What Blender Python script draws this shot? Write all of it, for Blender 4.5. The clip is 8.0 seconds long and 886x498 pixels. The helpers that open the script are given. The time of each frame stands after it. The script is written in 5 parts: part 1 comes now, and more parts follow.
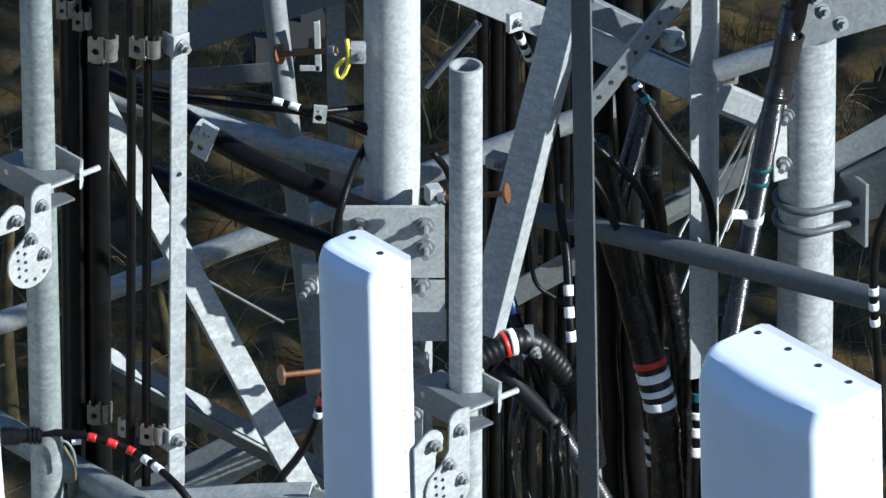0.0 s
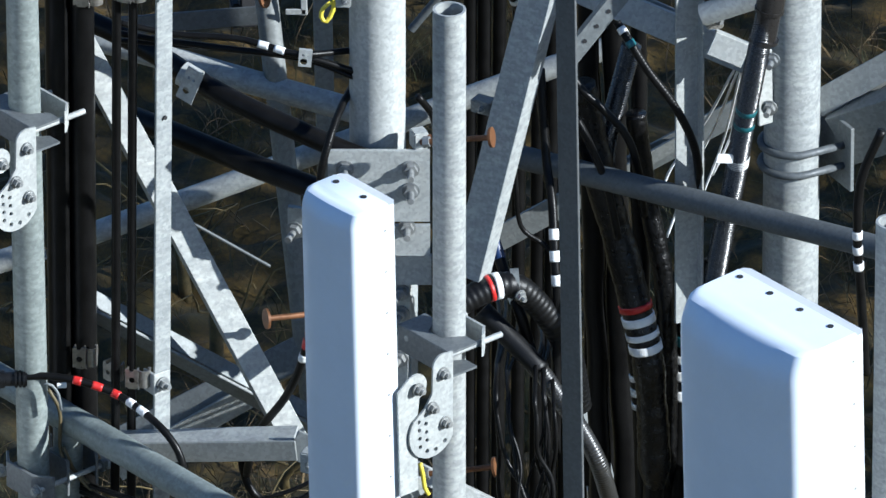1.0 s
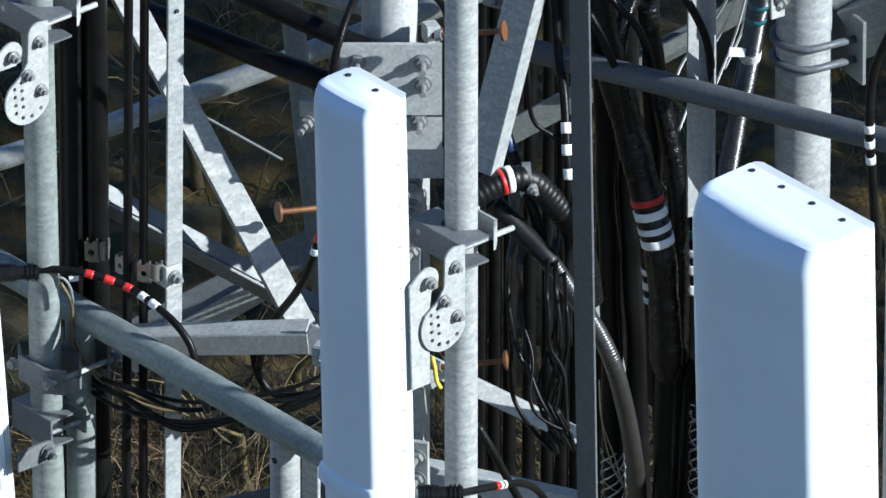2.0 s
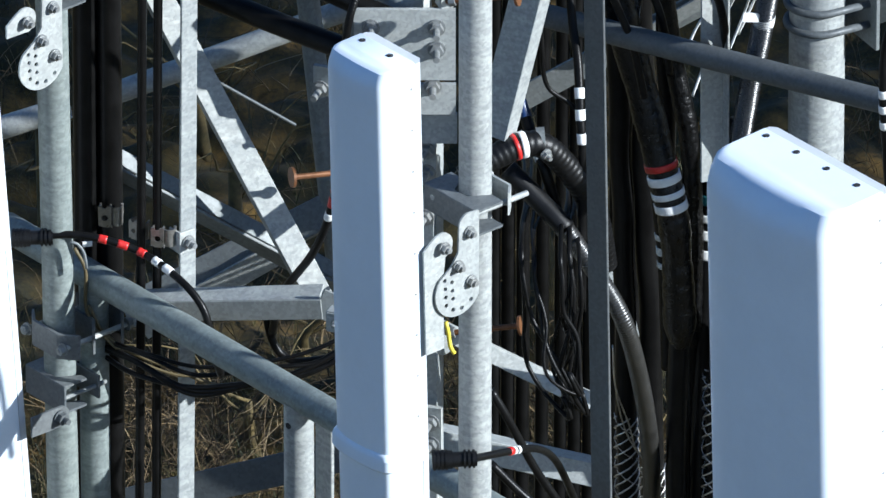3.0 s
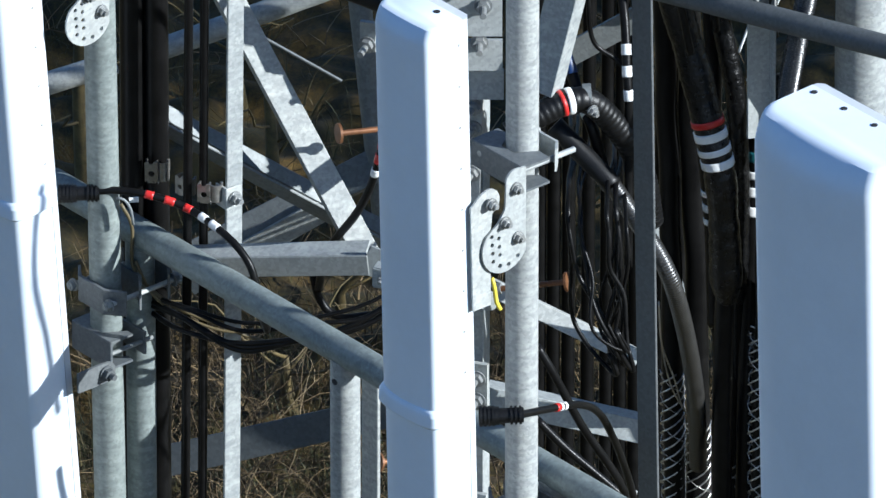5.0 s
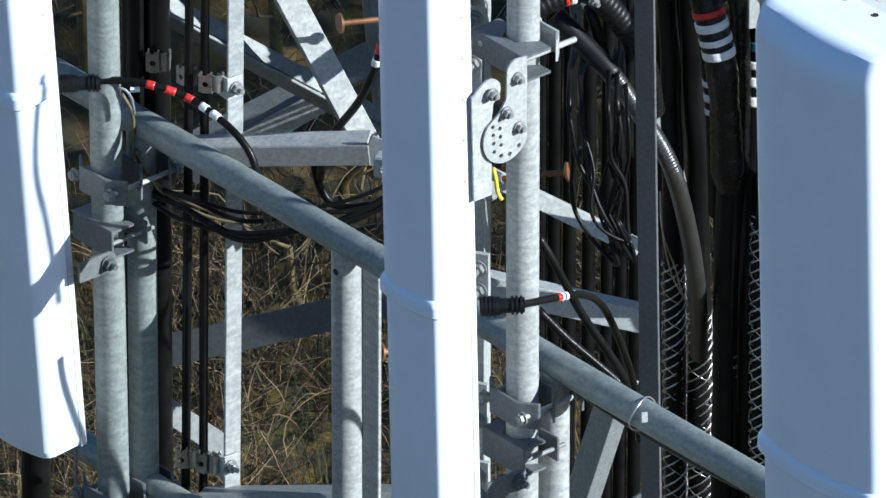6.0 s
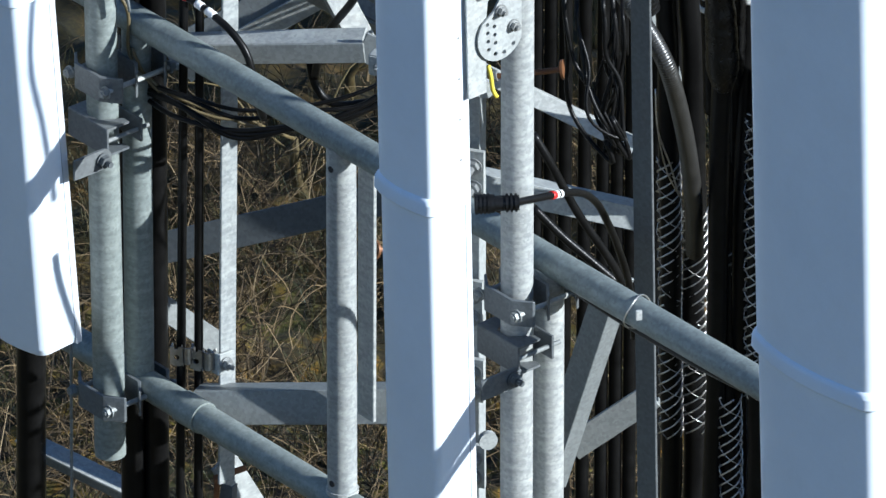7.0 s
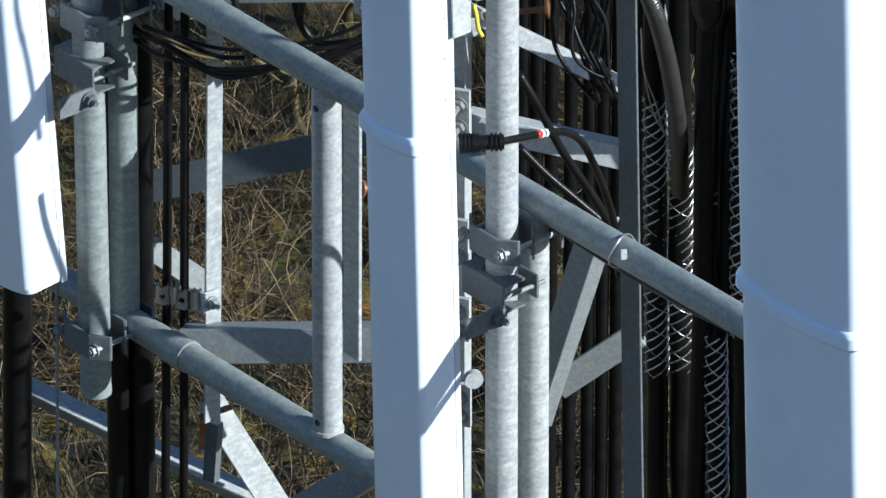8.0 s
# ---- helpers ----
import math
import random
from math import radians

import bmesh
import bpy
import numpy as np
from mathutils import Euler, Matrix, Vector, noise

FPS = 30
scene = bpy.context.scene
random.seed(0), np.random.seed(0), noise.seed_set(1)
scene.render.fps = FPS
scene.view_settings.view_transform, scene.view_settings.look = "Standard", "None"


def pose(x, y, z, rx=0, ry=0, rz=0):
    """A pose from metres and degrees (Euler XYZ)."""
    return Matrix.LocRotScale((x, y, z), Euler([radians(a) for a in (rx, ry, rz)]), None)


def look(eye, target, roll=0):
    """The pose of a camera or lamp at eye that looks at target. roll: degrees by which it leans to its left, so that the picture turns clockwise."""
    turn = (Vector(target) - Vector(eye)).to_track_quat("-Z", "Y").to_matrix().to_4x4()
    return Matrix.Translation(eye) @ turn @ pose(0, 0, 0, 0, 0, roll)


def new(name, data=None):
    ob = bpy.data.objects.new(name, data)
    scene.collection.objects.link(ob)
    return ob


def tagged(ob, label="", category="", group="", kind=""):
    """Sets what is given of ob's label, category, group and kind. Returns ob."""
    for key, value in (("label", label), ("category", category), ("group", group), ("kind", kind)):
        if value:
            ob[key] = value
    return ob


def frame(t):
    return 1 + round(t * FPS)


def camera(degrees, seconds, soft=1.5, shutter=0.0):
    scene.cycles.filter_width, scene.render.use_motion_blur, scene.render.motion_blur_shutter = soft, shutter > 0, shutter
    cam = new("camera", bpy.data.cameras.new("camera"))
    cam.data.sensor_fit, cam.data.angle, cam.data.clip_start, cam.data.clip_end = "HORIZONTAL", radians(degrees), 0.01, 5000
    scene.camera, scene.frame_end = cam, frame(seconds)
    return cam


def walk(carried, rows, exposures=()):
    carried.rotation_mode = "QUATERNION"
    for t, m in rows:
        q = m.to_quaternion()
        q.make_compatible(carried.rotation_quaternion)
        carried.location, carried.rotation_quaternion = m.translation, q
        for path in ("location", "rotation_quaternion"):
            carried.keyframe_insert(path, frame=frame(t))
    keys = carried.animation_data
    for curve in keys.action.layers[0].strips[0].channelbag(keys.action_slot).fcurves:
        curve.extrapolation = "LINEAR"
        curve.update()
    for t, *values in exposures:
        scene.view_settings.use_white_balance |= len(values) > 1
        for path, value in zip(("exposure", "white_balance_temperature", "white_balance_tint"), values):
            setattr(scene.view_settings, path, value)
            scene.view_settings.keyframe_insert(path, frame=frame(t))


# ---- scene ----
from itertools import product

cam = camera(2.994, 8.0, soft=1.5)
# seconds, x, y, z, pitch, yaw
ROWS = [
    (0.0, 0.0000, -26.4884, 14.0841, -28.0000, 0.0000),
    (0.5, 0.0400, -26.4884, 14.0841, -28.0554, 0.0400),
    (1.0, 0.0900, -26.4884, 14.0841, -28.1900, 0.1319),
    (1.5, 0.1100, -26.4884, 14.0841, -28.3743, 0.1914),
    (2.0, 0.0900, -26.4884, 14.0841, -28.5500, 0.1780),
    (2.2, 0.0850, -26.4884, 14.0841, -28.6199, 0.1806),
    (3.3, 0.0700, -26.4884, 14.0841, -28.6685, 0.2077),
    (3.5, 0.0700, -26.4884, 14.0841, -28.6610, 0.2282),
    (4.0, 0.0550, -26.4884, 14.0841, -28.6406, 0.2648),
    (4.2, 0.0500, -26.4884, 14.0841, -28.6404, 0.2836),
    (5.3, 0.0450, -26.4884, 14.0841, -28.9196, 0.3223),
    (5.5, 0.0450, -26.4884, 14.0841, -28.9864, 0.3288),
    (6.0, 0.0520, -26.4884, 14.0841, -29.1877, 0.3342),
    (6.5, 0.0630, -26.4865, 14.0877, -29.3797, 0.3612),
    (7.0, 0.0820, -26.4809, 14.0983, -29.5634, 0.3785),
    (7.5, 0.1020, -26.4767, 14.1062, -29.6860, 0.3807),
    (8.0, 0.1170, -26.4767, 14.1062, -29.7855, 0.3958),
]
walk(cam, [(t, pose(x, y, z, 90 + pitch, 0, yaw)) for t, x, y, z, pitch, yaw in ROWS], exposures=[(0.0, 1.02, 4980, 11.5), (8.0, 1.02, 4980, 11.5)])

# ---- daylight: low winter sun from the right behind the camera ----
SUN_AZ, SUN_EL = radians(70), radians(25)
TO_SUN = Vector((math.sin(SUN_AZ) * math.cos(SUN_EL), -math.cos(SUN_AZ) * math.cos(SUN_EL), math.sin(SUN_EL)))
world = bpy.data.worlds.new("sky")
scene.world = world
world.use_nodes = True
sky = world.node_tree.nodes.new("ShaderNodeTexSky")
sky.sky_type, sky.sun_disc = "NISHITA", False
sky.air_density, sky.dust_density, sky.ozone_density = 1.2, 0.4, 3.5
sky.sun_elevation, sky.sun_rotation = SUN_EL, math.pi - SUN_AZ
world.node_tree.links.new(sky.outputs[0], world.node_tree.nodes["Background"].inputs[0])
world.node_tree.nodes["Background"].inputs[1].default_value = 0.048
sun_data = bpy.data.lights.new("sun", "SUN")
sun_data.energy, sun_data.angle, sun_data.color = 5.0, radians(0.5), (1.0, 0.89, 0.68)
sun = new("sun", sun_data)
sun.matrix_world = look(TO_SUN * 50, (0, 0, 0))


# ---- materials ----
def nodes_of(name):
    m = bpy.data.materials.new(name)
    m.use_nodes = True
    return m, m.node_tree.nodes, m.node_tree.links, m.node_tree.nodes["Principled BSDF"]


def coords(n, l, scale=(1, 1, 1)):
    co, mp = n.new("ShaderNodeTexCoord"), n.new("ShaderNodeMapping")
    mp.inputs["Scale"].default_value = scale
    l.new(co.outputs["Object"], mp.inputs["Vector"])
    return mp.outputs[0]


def noise_tex(n, l, vec, scale, detail=4.0, rough=0.6):
    t = n.new("ShaderNodeTexNoise")
    t.inputs["Scale"].default_value, t.inputs["Detail"].default_value, t.inputs["Roughness"].default_value = scale, detail, rough
    l.new(vec, t.inputs["Vector"])
    return t.outputs[0]


def ramp(n, l, fac, stops):
    r = n.new("ShaderNodeValToRGB")
    while len(r.color_ramp.elements) < len(stops):
        r.color_ramp.elements.new(0.5)
    for e, (p, c) in zip(r.color_ramp.elements, stops):
        e.position, e.color = p, (*c, 1)
    l.new(fac, r.inputs[0])
    return r.outputs[0]


def mixc(n, l, fac, a, b, mode="MIX"):
    m = n.new("ShaderNodeMix")
    m.data_type, m.blend_type = "RGBA", mode
    for sock, v in ((m.inputs[0], fac), (m.inputs[6], a), (m.inputs[7], b)):
        if isinstance(v, (int, float)):
            sock.default_value = v
        elif isinstance(v, tuple):
            sock.default_value = (*v, 1)
        else:
            l.new(v, sock)
    return m.outputs[2]


def bumped(n, l, bsdf, height, strength, distance=0.002):
    b = n.new("ShaderNodeBump")
    b.inputs["Strength"].default_value, b.inputs["Distance"].default_value = strength, distance
    l.new(height, b.inputs["Height"])
    l.new(b.outputs[0], bsdf.inputs["Normal"])


def galvanised(name, base, dull=0.5, metal=0.35, streaks=False):
    """Hot-dip zinc: spangle flakes, blotches and faint run marks."""
    m, n, l, b = nodes_of(name)
    vec = coords(n, l)
    v = n.new("ShaderNodeTexVoronoi")
    v.inputs["Scale"].default_value = 170.0
    l.new(vec, v.inputs["Vector"])
    spang = ramp(n, l, v.outputs["Color"], [(0.2, tuple(c * 0.88 for c in base)), (0.8, tuple(min(1, c * 1.12) for c in base))])
    blot = noise_tex(n, l, vec, 38.0, 5.0, 0.7)
    blotc = ramp(n, l, blot, [(0.34, (0.91, 0.92, 0.93)), (0.5, (0.98, 0.98, 0.98)), (0.66, (1.05, 1.05, 1.04))])
    col = mixc(n, l, 1.0, spang, blotc, "MULTIPLY")
    if streaks:
        run = noise_tex(n, l, coords(n, l, (26, 26, 95)), 1.0, 2.5, 0.6)
        col = mixc(n, l, 1.0, col, ramp(n, l, run, [(0.36, (0.86, 0.87, 0.88)), (0.52, (1, 1, 1)), (0.68, (1.15, 1.15, 1.13))]), "MULTIPLY")
    info = n.new("ShaderNodeObjectInfo")
    tone = ramp(n, l, info.outputs["Random"], [(0.0, (0.86, 0.88, 0.9)), (1.0, (1.05, 1.04, 1.02))])
    col = mixc(n, l, 1.0, col, tone, "MULTIPLY")
    l.new(col, b.inputs["Base Color"])
    b.inputs["Metallic"].default_value = metal
    l.new(ramp(n, l, blot, [(0.3, (dull - 0.1,) * 3), (0.7, (dull + 0.15,) * 3)]), b.inputs["Roughness"])
    bumped(n, l, b, blot, 0.12, 0.002)
    return m


def painted(name, base, rough=0.4, grime=0.08, scale=9.0, bump=0.05, metal=0.0, gloss=0.5):
    m, n, l, b = nodes_of(name)
    b.inputs["Specular IOR Level"].default_value = gloss
    vec = coords(n, l)
    big = noise_tex(n, l, vec, scale, 5.0, 0.6)
    fine = noise_tex(n, l, vec, scale * 14, 3.0, 0.6)
    lo, hi = tuple(c * (1 - 2 * grime) for c in base), tuple(min(1, c * (1 + grime)) for c in base)
    c1 = ramp(n, l, big, [(0.3, lo), (0.65, hi)])
    c2 = ramp(n, l, fine, [(0.3, (1 - grime,) * 3), (0.7, (1.0,) * 3)])
    l.new(mixc(n, l, 1.0, c1, c2, "MULTIPLY"), b.inputs["Base Color"])
    b.inputs["Metallic"].default_value = metal
    l.new(ramp(n, l, fine, [(0.3, (max(0.05, rough - 0.08),) * 3), (0.7, (rough + 0.08,) * 3)]), b.inputs["Roughness"])
    bumped(n, l, b, fine, bump, 0.001 if bump < 0.6 else 0.003)
    return m


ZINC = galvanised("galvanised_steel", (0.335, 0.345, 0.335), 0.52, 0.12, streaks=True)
# duller zinc, also the shaded copy on webs below lit flanges
ZINC_DULL = galvanised("weathered_and_shaded_galvanised_steel", (0.20, 0.21, 0.205), 0.52, 0.15)
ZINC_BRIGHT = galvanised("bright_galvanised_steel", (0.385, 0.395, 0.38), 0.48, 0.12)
# darker zinc copy; it carries the shade on the cross pipe and u-bolts
ZINC_DARK = galvanised("dark_and_shaded_galvanised_steel", (0.10, 0.108, 0.112), 0.55, 0.15)
ZINC_PALE = galvanised("pale_galvanised_steel", (0.43, 0.44, 0.425), 0.5, 0.12)
ZINC_OLD = galvanised("greenish_weathered_galvanised_steel", (0.205, 0.23, 0.22), 0.52, 0.15, streaks=True)
BRACKET = galvanised("dull_grey_bracket_steel", (0.135, 0.145, 0.15), 0.5, 0.2)
RADOME = painted("white_radome_plastic", (0.795, 0.865, 0.95), 0.38, 0.02, 6.0, 0.02)
TRAY = painted("pale_grey_aluminium_tray", (0.62, 0.64, 0.67), 0.4, 0.05)
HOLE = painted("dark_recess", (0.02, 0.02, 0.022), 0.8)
BLACK = painted("black_cable_jacket", (0.0068, 0.0066, 0.0065), 0.36, 0.25, 30.0, 0.2, 0.0, 0.16)
RUBBER = painted("black_rubber", (0.006, 0.006, 0.0063), 0.42, 0.25, 40.0, 0.3, 0.0, 0.3)
WRAP = painted("black_weatherproofing_tape", (0.003, 0.003, 0.0033), 0.32, 0.3, 8.0, 0.8, 0.0, 0.34)
GLOSS = painted("polished_black_jacket", (0.007, 0.007, 0.0075), 0.28, 0.2, 30.0, 0.03, 0.0, 1.0)
RIBBED = painted("shiny_ribbed_jacket", (0.022, 0.021, 0.019), 0.36, 0.2, 30.0, 0.04, 0.0, 0.9)
RED = painted("red_vinyl_tape", (0.50, 0.02, 0.015), 0.4)
WHITE = painted("white_vinyl_tape", (0.80, 0.80, 0.78), 0.45)
BLUE = painted("blue_vinyl_tape", (0.012, 0.032, 0.11), 0.4)
TEAL = painted("teal_vinyl_tape", (0.025, 0.13, 0.15), 0.4)
COPPER = painted("copper_coloured_step_bolt", (0.20, 0.09, 0.036), 0.5, 0.2, 40.0, 0.1, 0.4)
YELLOW = painted("yellow_plastic", (0.75, 0.62, 0.05), 0.4)
CHROME = painted("stainless_steel", (0.60, 0.58, 0.54), 0.3, 0.1, 40.0, 0.05, 0.9)
TANWIRE = painted("tan_cable_jacket", (0.115, 0.09, 0.042), 0.5)


# ---- builders ----
def link_mesh(name, data, material, parent=None, label="", smooth=False):
    data.materials.append(material)
    if smooth:
        data.polygons.foreach_set("use_smooth", [True] * len(data.polygons))
    ob = new(name, data)
    ob.parent = parent
    if label:
        ob["label"] = label
    return ob


def part(name, bm, material, parent, label="", smooth=False):
    """Links a bmesh as one mesh object under a thing or a part."""
    data = bpy.data.meshes.new(name)
    bmesh.ops.recalc_face_normals(bm, faces=bm.faces)
    bm.to_mesh(data)
    bm.free()
    return link_mesh(name, data, material, parent, label, smooth)


def thing(name, label, category, group="", kind=""):
    return tagged(new(name), label, category, group, kind)


UP = Vector((0, 0, 1))
OUT = Vector((-0.7604, -0.6494, 0))     # outward from the antenna frame
ALONG = Vector((0.6494, -0.7604, 0))    # along the frame's rails, to the right
FRONT = Vector((0, -1, 0))


def basis(origin, x, y, z):
    m = Matrix((x, y, z)).transposed().to_4x4()
    m.translation = origin
    return m


def ring_axes(d):
    d = d.normalized()
    a = d.cross(UP if abs(d.z) < 0.9 else Vector((0, 1, 0))).normalized()
    return a, d.cross(a)


def pipe_bm(p0, p1, r, wall=0.004, seg=32, bm=None):
    """A pipe with open ends and a wall, or a solid bar where wall is 0."""
    bm = bm or bmesh.new()
    p0, p1 = Vector(p0), Vector(p1)
    a, b = ring_axes(p1 - p0)
    rings = []
    for p, rr in ((p0, r), (p1, r)) + (((p1, r - wall), (p0, r - wall)) if wall else ()):
        rings.append([bm.verts.new(p + (a * math.cos(k * math.tau / seg) + b * math.sin(k * math.tau / seg)) * rr) for k in range(seg)])
    loops = list(zip(rings, rings[1:] + rings[:1])) if wall else [(rings[0], rings[1])]
    for g, h in loops:
        for k in range(seg):
            bm.faces.new((g[k], g[(k + 1) % seg], h[(k + 1) % seg], h[k]))
    if not wall:
        bm.faces.new(rings[0][::-1])
        bm.faces.new(rings[1])
    return bm


def shade_round(ob, angle=40):
    """Smooth faces, with edges sharper than the angle kept hard."""
    data = ob.data
    bm = bmesh.new()
    bm.from_mesh(data)
    for f in bm.faces:
        f.smooth = True
    for e in bm.edges:
        e.smooth = len(e.link_faces) == 2 and e.calc_face_angle(0) < radians(angle)
    bm.to_mesh(data)
    bm.free()
    return ob


def pipe(name, p0, p1, r, material, parent=None, wall=0.004, seg=32, label=""):
    return shade_round(part(name, pipe_bm(p0, p1, r, wall, seg), material, parent, label))


def prism_bm(profile, p0, p1, face, bm=None, bevel=0.0):
    """Sweeps a closed (w, n) profile from p0 to p1; n points along face, w across."""
    bm = bm or bmesh.new()
    p0, p1 = Vector(p0), Vector(p1)
    t = (p1 - p0).normalized()
    nrm = (Vector(face) - t * t.dot(Vector(face))).normalized()
    w = t.cross(nrm)
    if w.x < 0:
        w = -w
    g = [bm.verts.new(p0 + w * x + nrm * y) for x, y in profile]
    h = [bm.verts.new(p1 + w * x + nrm * y) for x, y in profile]
    for k in range(len(g)):
        bm.faces.new((g[k], g[(k + 1) % len(g)], h[(k + 1) % len(g)], h[k]))
    bm.faces.new(g[::-1])
    bm.faces.new(h)
    if bevel:
        bmesh.ops.bevel(bm, geom=list(bm.edges), offset=bevel, segments=1, affect="EDGES")
    return bm


def angle_profile(w, t, leg=None, side=1):
    """An L: a face w wide, and a leg going back from its right (side 1) or left edge."""
    leg = leg or w
    pts = [(-w / 2, 0), (w / 2, 0), (w / 2, -leg), (w / 2 - t, -leg), (w / 2 - t, -t), (-w / 2, -t)]
    return pts if side > 0 else [(-x, y) for x, y in pts]


def channel_profile(w, t, leg):
    return [(-w / 2, 0), (w / 2, 0), (w / 2, -leg), (w / 2 - t, -leg), (w / 2 - t, -t), (-w / 2 + t, -t), (-w / 2 + t, -leg), (-w / 2, -leg)]


def flat_profile(w, t):
    return [(-w / 2, 0), (w / 2, 0), (w / 2, -t), (-w / 2, -t)]


def bar(name, profile, p0, p1, face, material, parent=None, label=""):
    return part(name, prism_bm(profile, p0, p1, face, None, 0.0012), material, parent, label)


def plate_bm(outline, holes, thick, m, bm=None):
    """A flat plate in the xy plane of m, its front at z = 0, with round holes (x, y, r)."""
    bm = bm or bmesh.new()
    edges = []
    loops = [outline] + [[(x + r * math.cos(k * math.tau / 14), y + r * math.sin(k * math.tau / 14)) for k in range(14)] for x, y, r in holes]
    made = []
    for loop in loops:
        vs = [bm.verts.new((x, y, 0)) for x, y in loop]
        made += vs
        edges += [bm.edges.new((vs[k], vs[(k + 1) % len(vs)])) for k in range(len(vs))]
    got = bmesh.ops.triangle_fill(bm, use_beauty=True, use_dissolve=False, edges=edges)
    faces = [g for g in got["geom"] if isinstance(g, bmesh.types.BMFace)]
    ext = bmesh.ops.extrude_face_region(bm, geom=faces)
    moved = [v for v in ext["geom"] if isinstance(v, bmesh.types.BMVert)]
    bmesh.ops.translate(bm, verts=moved, vec=(0, 0, -thick))
    bmesh.ops.transform(bm, matrix=m, verts=made + moved)
    return bm


def arc(cx, cy, r, a0, a1, steps=12):
    return [(cx + r * math.cos(radians(a0 + (a1 - a0) * k / steps)), cy + r * math.sin(radians(a0 + (a1 - a0) * k / steps))) for k in range(steps + 1)]


def spline(pts, step=0.012):
    """A smooth run through the given points."""
    pts = [Vector(p) for p in pts]
    if len(pts) == 2:
        ext = pts
        n = max(2, int((pts[1] - pts[0]).length / 0.08))
        return [pts[0].lerp(pts[1], k / n) for k in range(n + 1)]
    ext = [pts[0] * 2 - pts[1]] + pts + [pts[-1] * 2 - pts[-2]]
    out = []
    for a, b, c, d in zip(ext, ext[1:], ext[2:], ext[3:]):
        n = max(2, int((c - b).length / step))
        for k in range(n):
            s = k / n
            out.append(0.5 * ((2 * b) + (c - a) * s + (2 * a - 5 * b + 4 * c - d) * s * s + (3 * b - a - 3 * c + d) * s ** 3))
    return out + [pts[-1]]


def tube_data(name, path, radius, seg=12):
    """A capped tube; radius is a number or a function of the length run."""
    verts, faces, run = [], [], 0.0
    a, _ = ring_axes(path[1] - path[0])
    for k, p in enumerate(path):
        d = (path[min(k + 1, len(path) - 1)] - path[max(k - 1, 0)]).normalized()
        a = (a - d * a.dot(d)).normalized()
        b = d.cross(a)
        run += (p - path[k - 1]).length if k else 0.0
        r = radius(run) if callable(radius) else radius
        verts += [p + (a * math.cos(j * math.tau / seg) + b * math.sin(j * math.tau / seg)) * r for j in range(seg)]
        if k:
            o = (k - 1) * seg
            faces += [(o + j, o + (j + 1) % seg, o + seg + (j + 1) % seg, o + seg + j) for j in range(seg)]
    faces += [tuple(range(seg))[::-1], tuple(range((len(path) - 1) * seg, len(path) * seg))]
    data = bpy.data.meshes.new(name)
    data.from_pydata(verts, [], faces)
    return data


def resample(path, step):
    out, carry = [path[0]], 0.0
    for a, b in zip(path, path[1:]):
        length = (b - a).length
        while carry + length >= step:
            s = (step - carry) / length
            a = a.lerp(b, s)
            out.append(a)
            length, carry = (b - a).length, 0.0
        carry += length
    return out + [path[-1]]


def cable(label, pts, r, material=None, tapes=(), seg=12, ribs=0.0, group="", name="coaxial_cable", wobble=0.0, category="cable"):
    """A cable as one thing; tapes are (start, length, material) in metres along it; ribs the pitch of a corrugated jacket."""
    path = spline(pts)
    if wobble:
        path = [p + Vector(noise.noise_vector(p * 7.0)) * wobble for p in path]
    if ribs:
        path = resample(path, ribs / 4)
        deep = 0.078 if material is GLOSS else 0.036 if material is RIBBED else 0.03
        rad = lambda s: r * (1 + deep * math.sin(s / ribs * math.tau))
    elif material is WRAP:
        path = resample(path, 0.006)
        total = sum((b - a).length for a, b in zip(path, path[1:]))
        rad = lambda s: r * min(1.0, 0.64 + (total - s) / 0.12) * (1 + 0.10 * noise.noise(Vector((s * 14, r * 90, 0.5))) + 0.06 * noise.noise(Vector((s * 110, r * 50, 2.5))))
    else:
        rad = r
    ob = link_mesh(name, tube_data(name, path, rad, seg), material or BLACK, None, label, True)
    tagged(ob, label, category, group)
    fine = resample(path, 0.004)
    for s, length, mat in tapes:
        k0, k1 = int(s / 0.004), int((s + length) / 0.004)
        piece = fine[k0:k1 + 1]
        if len(piece) > 1:
            link_mesh("tape", tube_data("tape", piece, r * 1.04 + 0.0006, max(seg, 14)), mat, ob, "", True)
    return ob


def hex_bm(p, axis, r, length, bm=None, sides=6):
    bm = bm or bmesh.new()
    axis = Vector(axis).normalized()
    p = Vector(p)
    return pipe_bm(p, p + axis * length, r, 0, sides, bm)


def bolt(parent, p, axis, r=0.009, stick=0.02, washer=True, material=None):
    """A bolt end: washer, hexagon nut and the threaded shank past it."""
    axis = Vector(axis).normalized()
    p = Vector(p)
    bm = bmesh.new()
    if washer:
        pipe_bm(p, p + axis * 0.003, r * 1.6, 0, 16, bm)
    hex_bm(p + axis * 0.003, axis, r * 1.25, r * 1.1, bm)
    pipe_bm(p + axis * 0.003, p + axis * (0.003 + r * 1.1 + stick), r * 0.62, 0, 10, bm)
    return part("bolt", bm, material or CHROME_DULL, parent)


HANGER = galvanised("dull_stainless_hanger", (0.30, 0.285, 0.26), 0.34, 0.75)
CHROME_DULL = galvanised("zinc_plated_fastener", (0.27, 0.275, 0.27), 0.4, 0.4)

# ---- ground far below ----
GROUND_Z = -30.0


